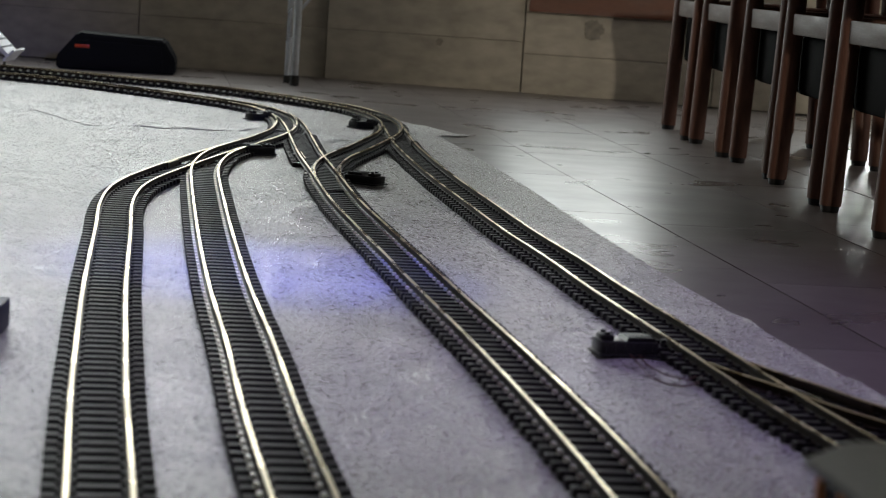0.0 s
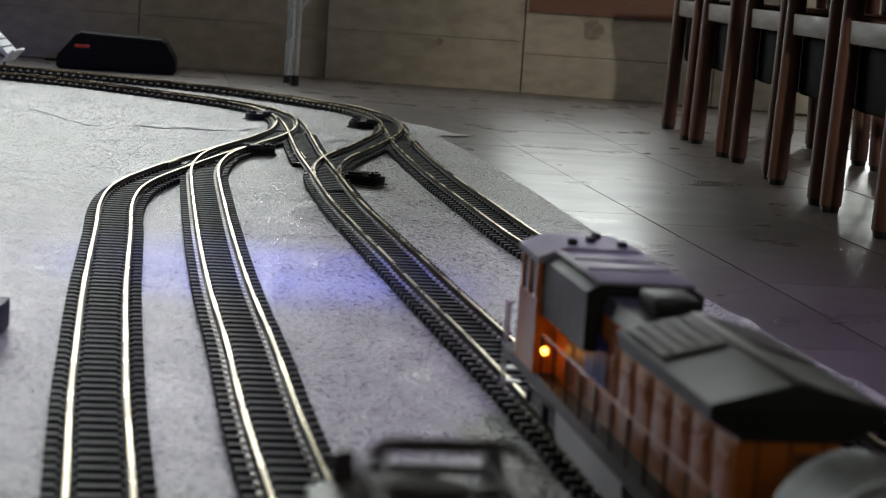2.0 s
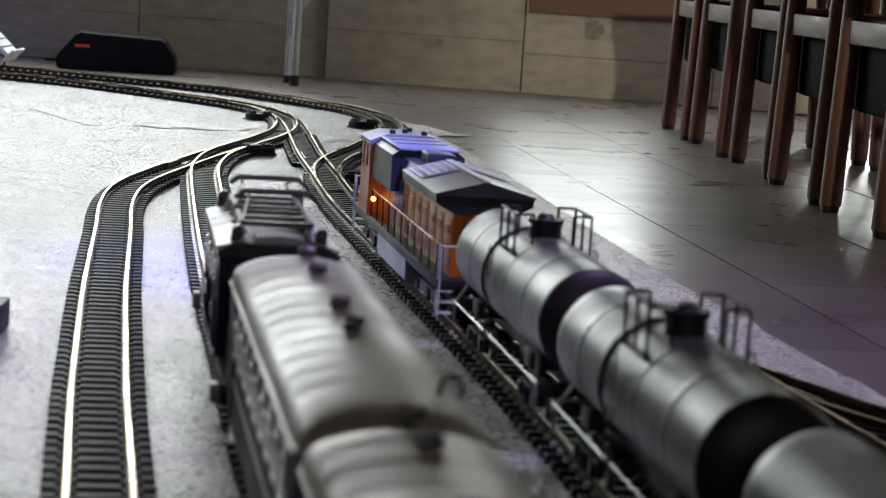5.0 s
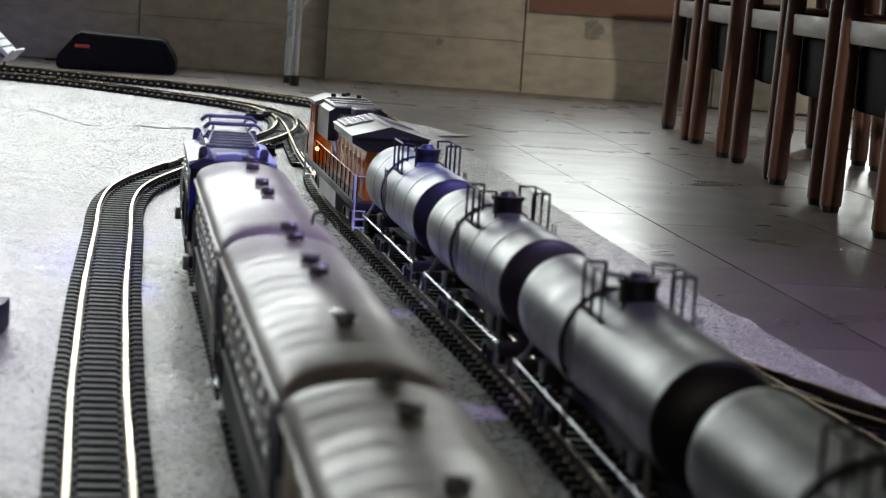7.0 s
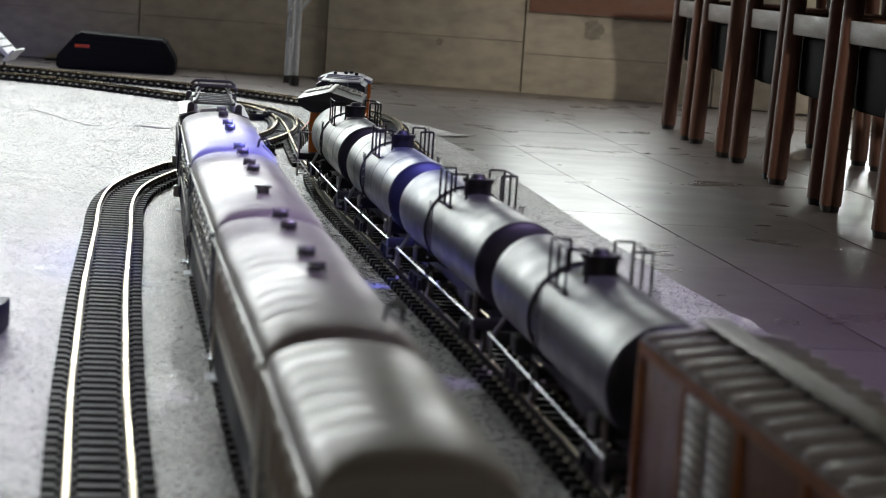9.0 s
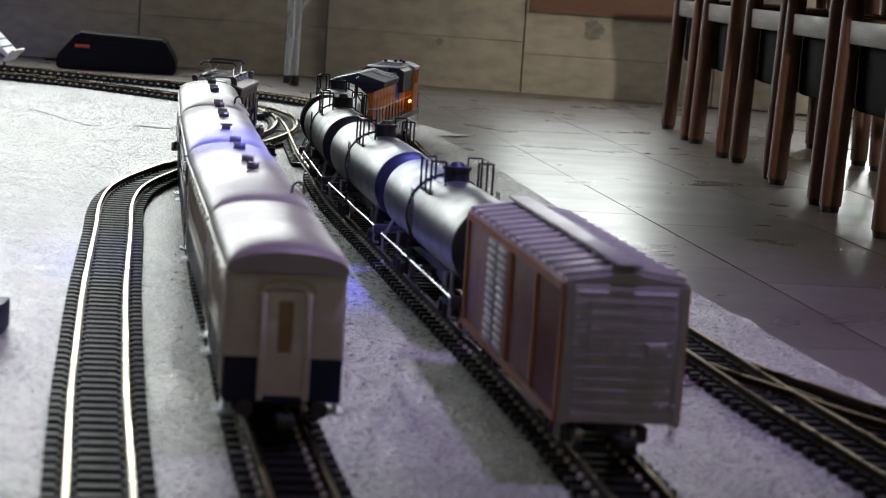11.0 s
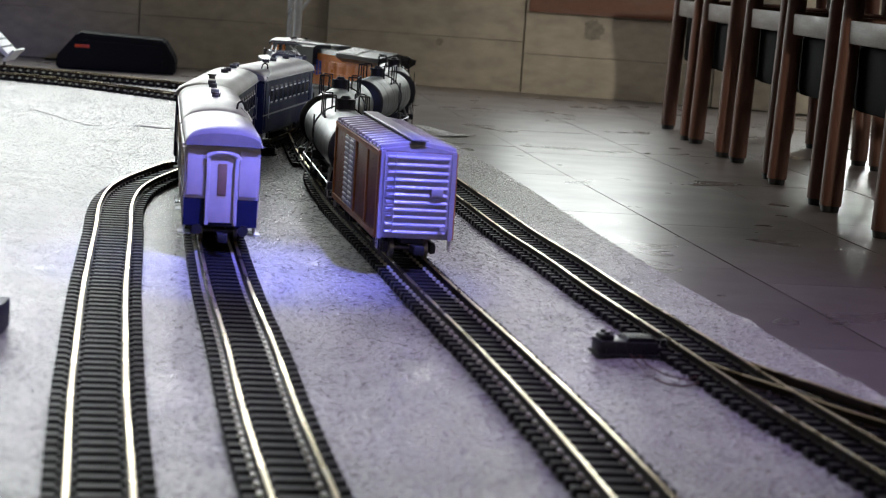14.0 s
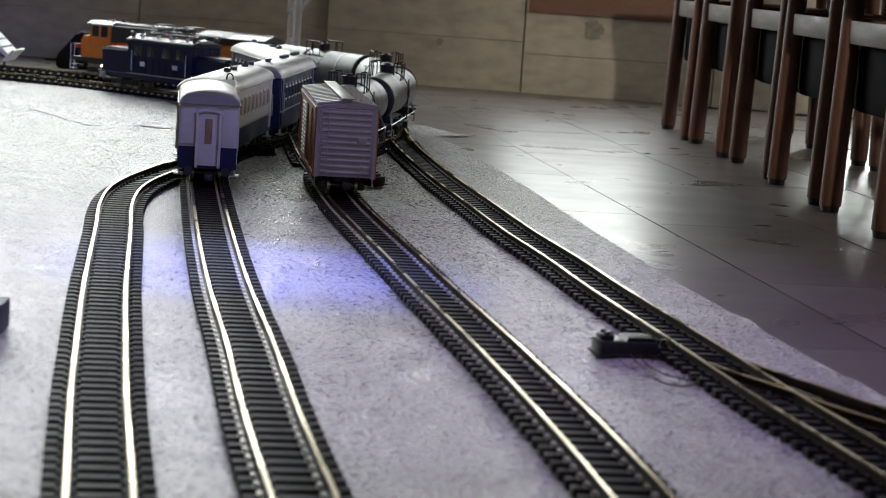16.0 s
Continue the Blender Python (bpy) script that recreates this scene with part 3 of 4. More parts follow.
box(bm, -0.108, -0.008, 0.076, 0.046, 0.003, 0.010, 0.001)
part("badge", bm, REDMARK, spk, "small red badge")

stand = thing("metal_stand", "grey aluminium stand with two uprights and a brace", "stand")
bm = B()
rod(bm, (-0.505, 6.61, 0.03), (-0.505, 6.61, 0.78), 0.0125, 16)
up = part("upright", bm, ALU, stand)
bm = B()
rod(bm, (-0.505, 6.61, FLOOR_Z), (-0.505, 6.61, 0.03), 0.015, 16)
part("foot_cap", bm, RUBBER, up, "black rubber foot cap")
bm = B()
rod(bm, (-0.537, 6.72, 0.022), (-0.537, 6.72, 0.78), 0.010, 14)
up = part("upright", bm, ALU, stand)
bm = B()
rod(bm, (-0.537, 6.72, FLOOR_Z), (-0.537, 6.72, 0.022), 0.012, 14)
part("foot_cap", bm, RUBBER, up, "black rubber foot cap")
bm = B()
rod(bm, (-0.497, 6.61, 0.235), (-0.36, 6.61, 0.42), 0.005, 10)
part("brace", bm, ALU, stand)
bm = B()
box(bm, -0.52, 6.665, 0.60, 0.02, 0.10, 0.02, 0.003)
part("cross_bar", bm, ALU, stand)

tray = thing("plastic_tray", "white ribbed plastic tray leaning beyond the tracks", "tray", m=pose(-1.372, 6.44, FLOOR_Z, 0, 0, 0))
bm = B()
prism(bm, [(-0.13, 0.148), (-0.008, 0.036), (0.0, 0.044), (-0.12, 0.162)], 0, 0.16)
part("panel", bm, WHITEPL, tray)
bm = B()
prism(bm, [(-0.016, 0.024), (0.016, 0.058), (0.011, 0.062), (-0.020, 0.030)], -0.004, 0.164)
part("lip", bm, WHITEPL, tray)
for k in range(5):
    bm = B()
    x = -0.024 - k * 0.021
    box(bm, x, 0.08, 0.052 - (x + 0.008) * 0.97, 0.003, 0.15, 0.006, 0.0)
    part("rib", bm, GREYPL, tray)
bm = B()
rod(bm, (-0.02, 0.03, 0.0), (-0.02, 0.03, 0.045), 0.004)
rod(bm, (-0.11, 0.03, 0.0), (-0.11, 0.03, 0.13), 0.004)
rod(bm, (-0.11, 0.14, 0.0), (-0.11, 0.14, 0.13), 0.004)
part("support", bm, BLACKPL, tray)
cbx = thing("control_box", "dark grey-blue plastic box standing on the sheet", "box", m=pose(-0.441, 2.05, 0.001, 0, 0, 2))
bm = B()
box(bm, -0.03, 0.04, 0.016, 0.06, 0.10, 0.032, 0.003)
part("casing", bm, NAVY, cbx)


# ---- rolling stock: +y is forwards, z = 0 at the top of the rail ----
BOGIES = {}


def bogie(car, y, length=0.062, wheels=2, r=0.0135):
    bg = new("bogie")
    bg.parent = car
    bg.matrix_basis = pose(0, y, 0)
    bm = B()
    for s in (-1, 1):
        prism(bm, [(s * 0.031 - 0.003, 0.008), (s * 0.031 + 0.003, 0.008), (s * 0.031 + 0.003, 0.022), (s * 0.031 - 0.003, 0.022)], -length / 2 - 0.012, length / 2 + 0.012)
        for k in range(wheels):
            yy = -length / 2 + length * k / (wheels - 1)
            box(bm, s * 0.034, yy, 0.0135, 0.006, 0.011, 0.012, 0.0015)
        for d in (-0.006, 0.0, 0.006):
            rod(bm, (s * 0.035, d, 0.006), (s * 0.035, d, 0.020), 0.0022, 8)
    box(bm, 0, 0, 0.020, 0.062, 0.016, 0.010, 0.002)
    frm = part("bogie_frame", bm, UNDER, bg)
    for k in range(wheels):
        yy = -length / 2 + length * k / (wheels - 1)
        bm = B()
        for s in (-1, 1):
            rod(bm, (s * 0.0215, yy, r), (s * 0.0255, yy, r), r, 20)
            rod(bm, (s * 0.0203, yy, r), (s * 0.0217, yy, r), r + 0.002, 20)
        rod(bm, (-0.026, yy, r), (0.026, yy, r), 0.003, 8)
        part("wheelset", bm, STEEL, bg, "dull steel wheelset")
    BOGIES.setdefault(car.name, []).append((bg, y))
    return bg


def coupler(car, y, sgn, z=0.020):
    bm = B()
    box(bm, 0, y + sgn * 0.010, z, 0.008, 0.030, 0.008, 0.001)
    box(bm, 0.003, y + sgn * 0.026, z, 0.014, 0.010, 0.012, 0.002)
    part("coupler", bm, UNDER, car, "black knuckle coupler")


def railing(car, pts, h, r=0.0009, mat=None, name="handrail", mid=False):
    bm = B()
    up = [(x, y, z + h) for x, y, z in pts]
    tube(bm, up, r, 6)
    top = part(name, bm, mat or UNDER, car)
    for a, b in zip(pts, up):
        bm = B()
        rod(bm, a, b, r * 1.15, 6)
        part("post", bm, UNDER, car)
    return top


def freight_loco():
    c = thing("diesel_locomotive", "orange model diesel locomotive with dark roof and amber side lamp", "model locomotive", "freight train")
    # frame and walkway
    bm = B()
    box(bm, 0, 0, 0.044, 0.098, 0.70, 0.012, 0.002)
    box(bm, 0, 0, 0.036, 0.070, 0.60, 0.010, 0.001)
    part("frame", bm, UNDER, c)
    bm = B()
    prism(bm, [(-0.046, 0.012), (-0.040, 0.006), (0.040, 0.006), (0.046, 0.012), (0.047, 0.038), (-0.047, 0.038)], -0.115, 0.115)
    part("fuel_tank", bm, GREYPL, c, "blue-grey fuel tank")
    # long hood
    bm = B()
    prism(bm, [(-0.032, 0.050), (0.032, 0.050), (0.032, 0.136), (0.026, 0.141), (-0.026, 0.141), (-0.032, 0.136)], -0.325, 0.20)
    for k in range(10):
        y = -0.30 + k * 0.05
        for s in (-1, 1):
            box(bm, s * 0.0322, y, 0.085, 0.0010, 0.044, 0.058, 0.0004)
            box(bm, s * 0.0335, y, 0.100, 0.0014, 0.022, 0.010)
    part("hood", bm, ORANGE, c, "orange hood with panel doors")
    bm = B()
    prism(bm, [(-0.0345, 0.132), (0.0345, 0.132), (0.030, 0.1435), (-0.030, 0.1435)], -0.12, 0.10)
    rod(bm, (0, -0.03, 0.1435), (0, -0.03, 0.150), 0.012, 16)
    box(bm, 0, -0.03, 0.152, 0.034, 0.052, 0.012, 0.002)
    part("hood_roof", bm, ROOFGREY, c, "grey-green hood roof with exhaust stack")
    # radiator with overhanging wings under a low gable
    bm = B()
    prism(bm, [(-0.033, 0.120), (0.033, 0.120), (0.054, 0.131), (0.054, 0.1395), (-0.054, 0.1395), (-0.054, 0.131)], -0.335, -0.105)
    rad = part("radiator", bm, DARKGREEN, c, "dark overhanging radiator wings")
    bm = B()
    prism(bm, [(-0.0555, 0.1395), (0.0555, 0.1395), (0.0555, 0.1415), (0.003, 0.1555), (-0.003, 0.1555), (-0.0555, 0.1415)], -0.338, -0.100)
    part("radiator_roof", bm, ROOFGREY, rad, "grey-green gabled radiator roof")
    fall = math.atan2(0.014, 0.0525)
    for s in (-1, 1):
        bm = B()
        turn = Matrix.Rotation(s * fall, 3, "Y")
        for k in range(17):
            box(bm, s * 0.029, -0.206 + k * 0.006, 0.1499, 0.044, 0.0020, 0.0016, 0, turn)
        for k in range(5):
            x = 0.010 + k * 0.0095
            box(bm, s * x, -0.158, 0.1499 - (x - 0.029) * math.tan(fall), 0.0016, 0.098, 0.0020, 0, turn)
        part("radiator_grille", bm, SILVERROOF, rad, "pale grey radiator grille bars")
    bm = B()
    box(bm, 0, -0.219, 0.1562, 0.008, 0.236, 0.0020, 0.0005)
    part("roof_ridge", bm, SILVERROOF, rad, "pale ridge strip")
    bm = B()
    for x in (-0.020, 0.0, 0.020):
        box(bm, x, -0.3258, 0.088, 0.0012, 0.0014, 0.068)
    box(bm, 0.010, -0.3258, 0.096, 0.014, 0.0016, 0.030, 0.0004)
    part("end_door", bm, BOXBROWN, c, "brown end door and panel lines")
    # equipment box behind the cab with a pale roof
    bm = B()
    prism(bm, [(-0.046, 0.100), (0.046, 0.100), (0.046, 0.146), (0.036, 0.152), (-0.036, 0.152), (-0.046, 0.146)], 0.040, 0.205)
    part("blower_box", bm, DARKGREEN, c)
    bm = B()
    box(bm, 0, 0.118, 0.1538, 0.076, 0.166, 0.003, 0.001)
    box(bm, 0, 0.150, 0.1562, 0.066, 0.004, 0.0016)
    box(bm, 0, 0.100, 0.1562, 0.066, 0.004, 0.0016)
    part("blower_roof", bm, SILVERROOF, c, "pale grey flat roof panel")
    # cab
    bm = B()
    prism(bm, [(-0.050, 0.050), (0.050, 0.050), (0.050, 0.112), (-0.050, 0.112)], 0.205, 0.285)
    cab = part("cab", bm, ORANGE, c)
    for x, y, sx, sy in [(s * 0.048, y, 0.004, 0.007) for s in (-1, 1) for y in (0.2125, 0.245, 0.2775)] + [(0.0, 0.2825, 0.008, 0.004)]:
        bm = B()
        box(bm, x, y, 0.128, sx, sy, 0.034)
        part("window_post", bm, ORANGE, cab)
    bm = B()
    box(bm, 0, 0.207, 0.128, 0.090, 0.004, 0.034)
    part("rear_wall", bm, ORANGE, cab)
    for s in (-1, 1):
        bm = B()
        box(bm, s * 0.0475, 0.246, 0.128, 0.002, 0.068, 0.032)
        part("cab_window", bm, GLASSDARK, c, "dark cab side window")
    bm = B()
    box(bm, 0, 0.2825, 0.128, 0.088, 0.002, 0.030)
    part("windscreen", bm, GLASSDARK, c)
    bm = B()
    prism(bm, [(-0.052, 0.144), (0.052, 0.144), (0.052, 0.149), (0.030, 0.158), (-0.030, 0.158), (-0.052, 0.149)], 0.200, 0.292)
    part("cab_roof", bm, SILVERROOF, c, "pale grey cab roof")
    for x, y in ((-0.02, 0.22), (0.0, 0.24), (0.022, 0.215), (0.01, 0.265)):
        bm = B()
        box(bm, x, y, 0.160, 0.007, 0.010, 0.006, 0.001)
        part("roof_fitting", bm, UNDER, c)
    # nose
    bm = B()
    prism(bm, [(-0.040, 0.050), (0.040, 0.050), (0.040, 0.100), (0.032, 0.112), (-0.032, 0.112), (-0.040, 0.100)], 0.285, 0.325)
    bmesh.ops.bevel(bm, geom=[e for e in bm.edges if abs(e.verts[0].co.y - 0.325) < 1e-4 and abs(e.verts[1].co.y - 0.325) < 1e-4], offset=0.006, segments=2, affect="EDGES")
    part("nose", bm, ORANGE, c)
    # plain marks on the hood side
    for s in (-1, 1):
        for k in range(4):
            bm = B()
            box(bm, s * 0.0345, 0.07 - k * 0.018, 0.095, 0.0010, 0.011, 0.040 - 0.004 * (k % 2))
            part("side_mark", bm, BLUEPL, c, "plain blue-grey bar on the hood side")
    # amber lamp
    for s in (-1, 1):
        bm = B()
        bmesh.ops.create_uvsphere(bm, u_segments=12, v_segments=8, radius=0.0030, matrix=Matrix.Translation((s * 0.0465, 0.176, 0.074)))
        part("side_lamp", bm, LAMP, c, "glowing amber lamp")
    # handrails
    for s in (-1, 1):
        railing(c, [(s * 0.047, -0.325 + 0.051 * k, 0.050) for k in range(11)], 0.036, 0.0009, ORANGE)
        for y in (-0.345, 0.345):
            bm = B()
            for k in range(3):
                box(bm, s * 0.040, y, 0.014 + k * 0.012, 0.016, 0.014, 0.0015)
            for d in (-0.007, 0.007):
                rod(bm, (s * 0.0475, y + d, 0.010), (s * 0.0475, y + d, 0.088), 0.0011, 6)
            part("steps", bm, WHITEPL, c, "pale end steps and grab irons")
    railing(c, [(-0.045, -0.347, 0.05), (-0.015, -0.347, 0.05), (0.015, -0.347, 0.05), (0.045, -0.347, 0.05)], 0.036, 0.001, WHITEPL, "end_rail")
    railing(c, [(-0.045, 0.347, 0.05), (-0.015, 0.347, 0.05), (0.015, 0.347, 0.05), (0.045, 0.347, 0.05)], 0.036, 0.001, WHITEPL, "end_rail")
    for y in (-0.215, 0.215):
        bogie(c, y, 0.14, 3, 0.0165)
    coupler(c, -0.35, -1)
    coupler(c, 0.35, 1)
    return c


def tank_car(L, ringed, label):
    c = thing("tank_car", label, "model tank car", "freight train")
    R, zc = 0.0470, 0.092
    bm = B()
    prof = [(-L + 0.006, R), (-L + 0.016, R)]
    if ringed:
        for y in (-0.6 * L, -0.2 * L, 0.2 * L, 0.6 * L):
            prof += [(y - 0.009, R), (y - 0.0022, R), (y - 0.0012, R + 0.0004), (y + 0.0012, R + 0.0004), (y + 0.0022, R), (y + 0.009, R)]
    prof += [(L - 0.026, R), (L - 0.012, R), (L - 0.004, R * 0.9), (L + 0.004, R * 0.6), (L + 0.007, R * 0.2)]
    lathe_y(bm, prof, 0, zc, 48)
    part("tank_shell", bm, TANKPAINT, c)
    # rear head faces away from the windows; that shade is put into its black
    bm = B()
    lathe_y(bm, [(-L - 0.010, R * 0.2), (-L - 0.006, R * 0.6), (-L - 0.001, R * 0.9), (-L + 0.004, R), (-L + 0.0058, R + 0.0004)], 0, zc, 48)
    part("tank_end", bm, TANKBLACK, c, "black rear tank end, with its shade in the colour")
    bm = B()
    lathe_y(bm, [(0.046, R + 0.0004), (0.046, R + 0.0022), (0.053, R + 0.0022), (0.053, R + 0.0004)], 0, zc, 48)
    part("strap", bm, TANKBLACK, c, "black strap round the tank")
    # dome and valves
    bm = B()
    rod(bm, (0, 0, zc + R - 0.006), (0, 0, zc + R + 0.012), 0.0150, 22)
    rod(bm, (0, 0, zc + R + 0.012), (0, 0, zc + R + 0.016), 0.0170, 22)
    rod(bm, (0, 0, zc + R + 0.016), (0, 0, zc + R + 0.021), 0.010, 16, 0.006)
    part("dome", bm, TANKBLACK, c, "black dome with lid")
    # platforms with rails
    for s in (-1, 1):
        bm = B()
        box(bm, s * 0.027, 0.0, zc + R - 0.014, 0.020, 0.068, 0.002)
        box(bm, s * 0.024, 0.026, zc + R - 0.017, 0.016, 0.008, 0.010)
        box(bm, s * 0.024, -0.026, zc + R - 0.017, 0.016, 0.008, 0.010)
        pf = part("platform", bm, UNDER, c)
        railing(pf, [(s * 0.019, 0.033, zc + R - 0.013), (s * 0.036, 0.033, zc + R - 0.013), (s * 0.036, 0.0, zc + R - 0.013), (s * 0.036, -0.033, zc + R - 0.013), (s * 0.019, -0.033, zc + R - 0.013)], 0.036, 0.0012, UNDER, "railing")
        bm = B()
        for d in (-0.007, 0.007):
            rod(bm, (s * 0.0505, d, 0.040), (s * 0.0505, d, zc + R - 0.012), 0.0008, 6)
        for k in range(9):
            rod(bm, (s * 0.0505, -0.007, 0.045 + k * 0.010), (s * 0.0505, 0.007, 0.045 + k * 0.010), 0.0007, 6)
        part("ladder", bm, UNDER, c)
    # underframe, pipes and cradle braces
    bm = B()
    box(bm, 0, 0, 0.036, 0.024, 2 * L + 0.02, 0.014, 0.001)
    for y in (-L + 0.085, L - 0.085):
        box(bm, 0, y, 0.046, 0.074, 0.030, 0.016, 0.002)
    for y in (-L + 0.003, L - 0.003):
        box(bm, 0, y, 0.036, 0.090, 0.012, 0.012, 0.001)
    part("underframe", bm, UNDER, c)
    for s in (-1, 1):
        bm = B()
        tube(bm, [(s * 0.045, -L + 0.003, 0.040), (s * 0.045, L - 0.003, 0.040)], 0.0012, 6)
        part("side_pipe", bm, ALU, c, "bright side pipe")
        for y, d in ((-L + 0.01, 1), (L - 0.01, -1)):
            bm = B()
            rod(bm, (s * 0.044, y, 0.036), (s * 0.036, y + d * 0.034, 0.066), 0.0022, 8)
            rod(bm, (s * 0.044, y, 0.018), (s * 0.044, y, 0.040), 0.0016, 8)
            rod(bm, (s * 0.044, y, 0.018), (s * 0.038, y - d * 0.006, 0.018), 0.0016, 8)
            part("end_brace", bm, SILVERROOF, c, "pale diagonal brace and step")
    bm = B()
    rod(bm, (0.0, -0.03, 0.024), (0.0, 0.03, 0.024), 0.010, 14)
    part("brake_cylinder", bm, UNDER, c)
    for y in (-L + 0.085, L - 0.085):
        bogie(c, y, 0.060)
    coupler(c, -L - 0.005, -1)
    coupler(c, L + 0.005, 1)
    return c


def boxcar():
    c = thing("boxcar", "brown model boxcar with ribbed silver end and roof", "model boxcar", "freight train")
    L, w, z0, z1 = 0.225, 0.0495, 0.031, 0.144
    bm = B()
    box(bm, 0, 0, (z0 + z1) / 2, 2 * w, 2 * L - 0.006, z1 - z0, 0.001)
    for s in (-1, 1):
        for k in range(9):
            y = -0.21 + k * 0.0525
            if abs(y + 0.05) > 0.06:
                for j in range(9):
                    bmesh.ops.create_uvsphere(bm, u_segments=6, v_segments=4, radius=0.0009, matrix=Matrix.Translation((s * w, y, z0 + 0.008 + j * 0.0125)))
    part("body", bm, BOXBROWN, c, "brown riveted side walls")
    # side posts and sill
    for s in (-1, 1):
        bm = B()
        for y in (-L + 0.005, -0.118, -0.004, 0.11, L - 0.005):
            box(bm, s * (w + 0.001), y, (z0 + z1) / 2, 0.003, 0.008, z1 - z0)
        box(bm, s * (w + 0.001), 0, z0 + 0.003, 0.004, 2 * L - 0.01, 0.007)
        box(bm, s * (w + 0.001), 0, z1 - 0.004, 0.004, 2 * L - 0.01, 0.007)
        part("side_frame", bm, BOXORANGE, c, "orange-brown side posts and sills")
        for y in (0.028, 0.078):
            bm = B()
            box(bm, s * (w + 0.0015), y, (z0 + z1) / 2, 0.003, 0.046, z1 - z0 - 0.016, 0.0006)
            d = part("door", bm, BOXSILVER, c, "pale ribbed sliding door")
            # ribs are white: the bright reflection on the metal is put into their colour
            for k in range(13):
                bm = B()
                box(bm, s * (w + 0.0035), y, z0 + 0.014 + k * 0.0072, 0.0022, 0.036, 0.0034, 0.0006)
                part("rib", bm, LOUVRE, d)
    # end walls with corrugations
    for s in (-1, 1):
        bm = B()
        box(bm, 0, s * (L - 0.001), (z0 + z1) / 2, 2 * w - 0.002, 0.005, z1 - z0 - 0.002, 0.001)
        for x in (-w + 0.003, w - 0.003):
            box(bm, x, s * (L + 0.001), (z0 + z1) / 2, 0.006, 0.006, z1 - z0)
        e = part("end_wall", bm, BOXSILVER, c, "silver corrugated end wall")
        for k in range(11):
            bm = B()
            z = z0 + 0.008 + k * 0.0097
            rod(bm, (-w + 0.010, s * (L + 0.0012), z), (w - 0.010, s * (L + 0.0012), z), 0.0029, 10)
            part("corrugation", bm, BOXSILVER, e)
        bm = B()
        for x in (-0.044, -0.030):
            rod(bm, (x, s * (L + 0.006), z0 + 0.006), (x, s * (L + 0.006), z1 - 0.004), 0.0008, 6)
        for k in range(10):
            rod(bm, (-0.044, s * (L + 0.006), z0 + 0.012 + k * 0.0105), (-0.030, s * (L + 0.006), z0 + 0.012 + k * 0.0105), 0.0007, 6)
        part("ladder", bm, BOXSILVER, c)
        bm = B()
        box(bm, 0.026, s * (L + 0.005), z0 + 0.062, 0.016, 0.006, 0.010, 0.001)
        part("placard_board", bm, BOXSILVER, c)
        bm = B()
        rod(bm, (0.034, s * (L + 0.003), z0 + 0.016), (0.034, s * (L + 0.008), z0 + 0.016), 0.003, 10)
        rod(bm, (0.044, s * (L + 0.003), z0 + 0.016), (0.044, s * (L + 0.008), z0 + 0.016), 0.002, 10)
        part("valve", bm, BOXSILVER, c)
        for x in (-w + 0.002, w - 0.002):
            bm = B()
            tube(bm, [(x, s * L, z0), (x, s * L, z0 - 0.014), (x, s * (L - 0.014), z0 - 0.014), (x, s * (L - 0.014), z0)], 0.0009, 6)
            part("stirrup_step", bm, BOXSILVER, c)
    # roof
    bm = B()
    prism(bm, [(-w - 0.001, z1), (w + 0.001, z1), (w + 0.001, z1 + 0.002), (0, z1 + 0.009), (-w - 0.001, z1 + 0.002)], -L, L)
    roof = part("roof", bm, BOXSILVER, c, "silver ribbed roof")
    slope = math.atan2(0.007, w)
    for s in (-1, 1):
        for k in range(14):
            bm = B()
            y = -L + 0.014 + k * (2 * L - 0.028) / 13
            box(bm, s * (w / 2 + 0.003), y, z1 + 0.0066, w - 0.004, 0.0110, 0.0070, 0.0014, Matrix.Rotation(s * slope, 3, "Y"))
            part("roof_rib", bm, BOXSILVER, roof)
    bm = B()
    box(bm, 0, 0, z1 + 0.0156, 0.021, 2 * L + 0.010, 0.0022, 0.0004)
    for k in range(8):
        box(bm, 0, -0.21 + k * 0.06, z1 + 0.0112, 0.018, 0.006, 0.005)
    part("running_board", bm, SILVERROOF, c, "pale running board along the roof")
    bm = B()
    box(bm, 0, 0, 0.029, 0.030, 2 * L - 0.02, 0.012, 0.001)
    box(bm, 0, 0, 0.024, 0.050, 0.05, 0.016, 0.002)
    part("underframe", bm, UNDER, c)
    for y in (-0.15, 0.15):
        bogie(c, y, 0.060)
    coupler(c, -L, -1)
    coupler(c, L, 1)
    return c


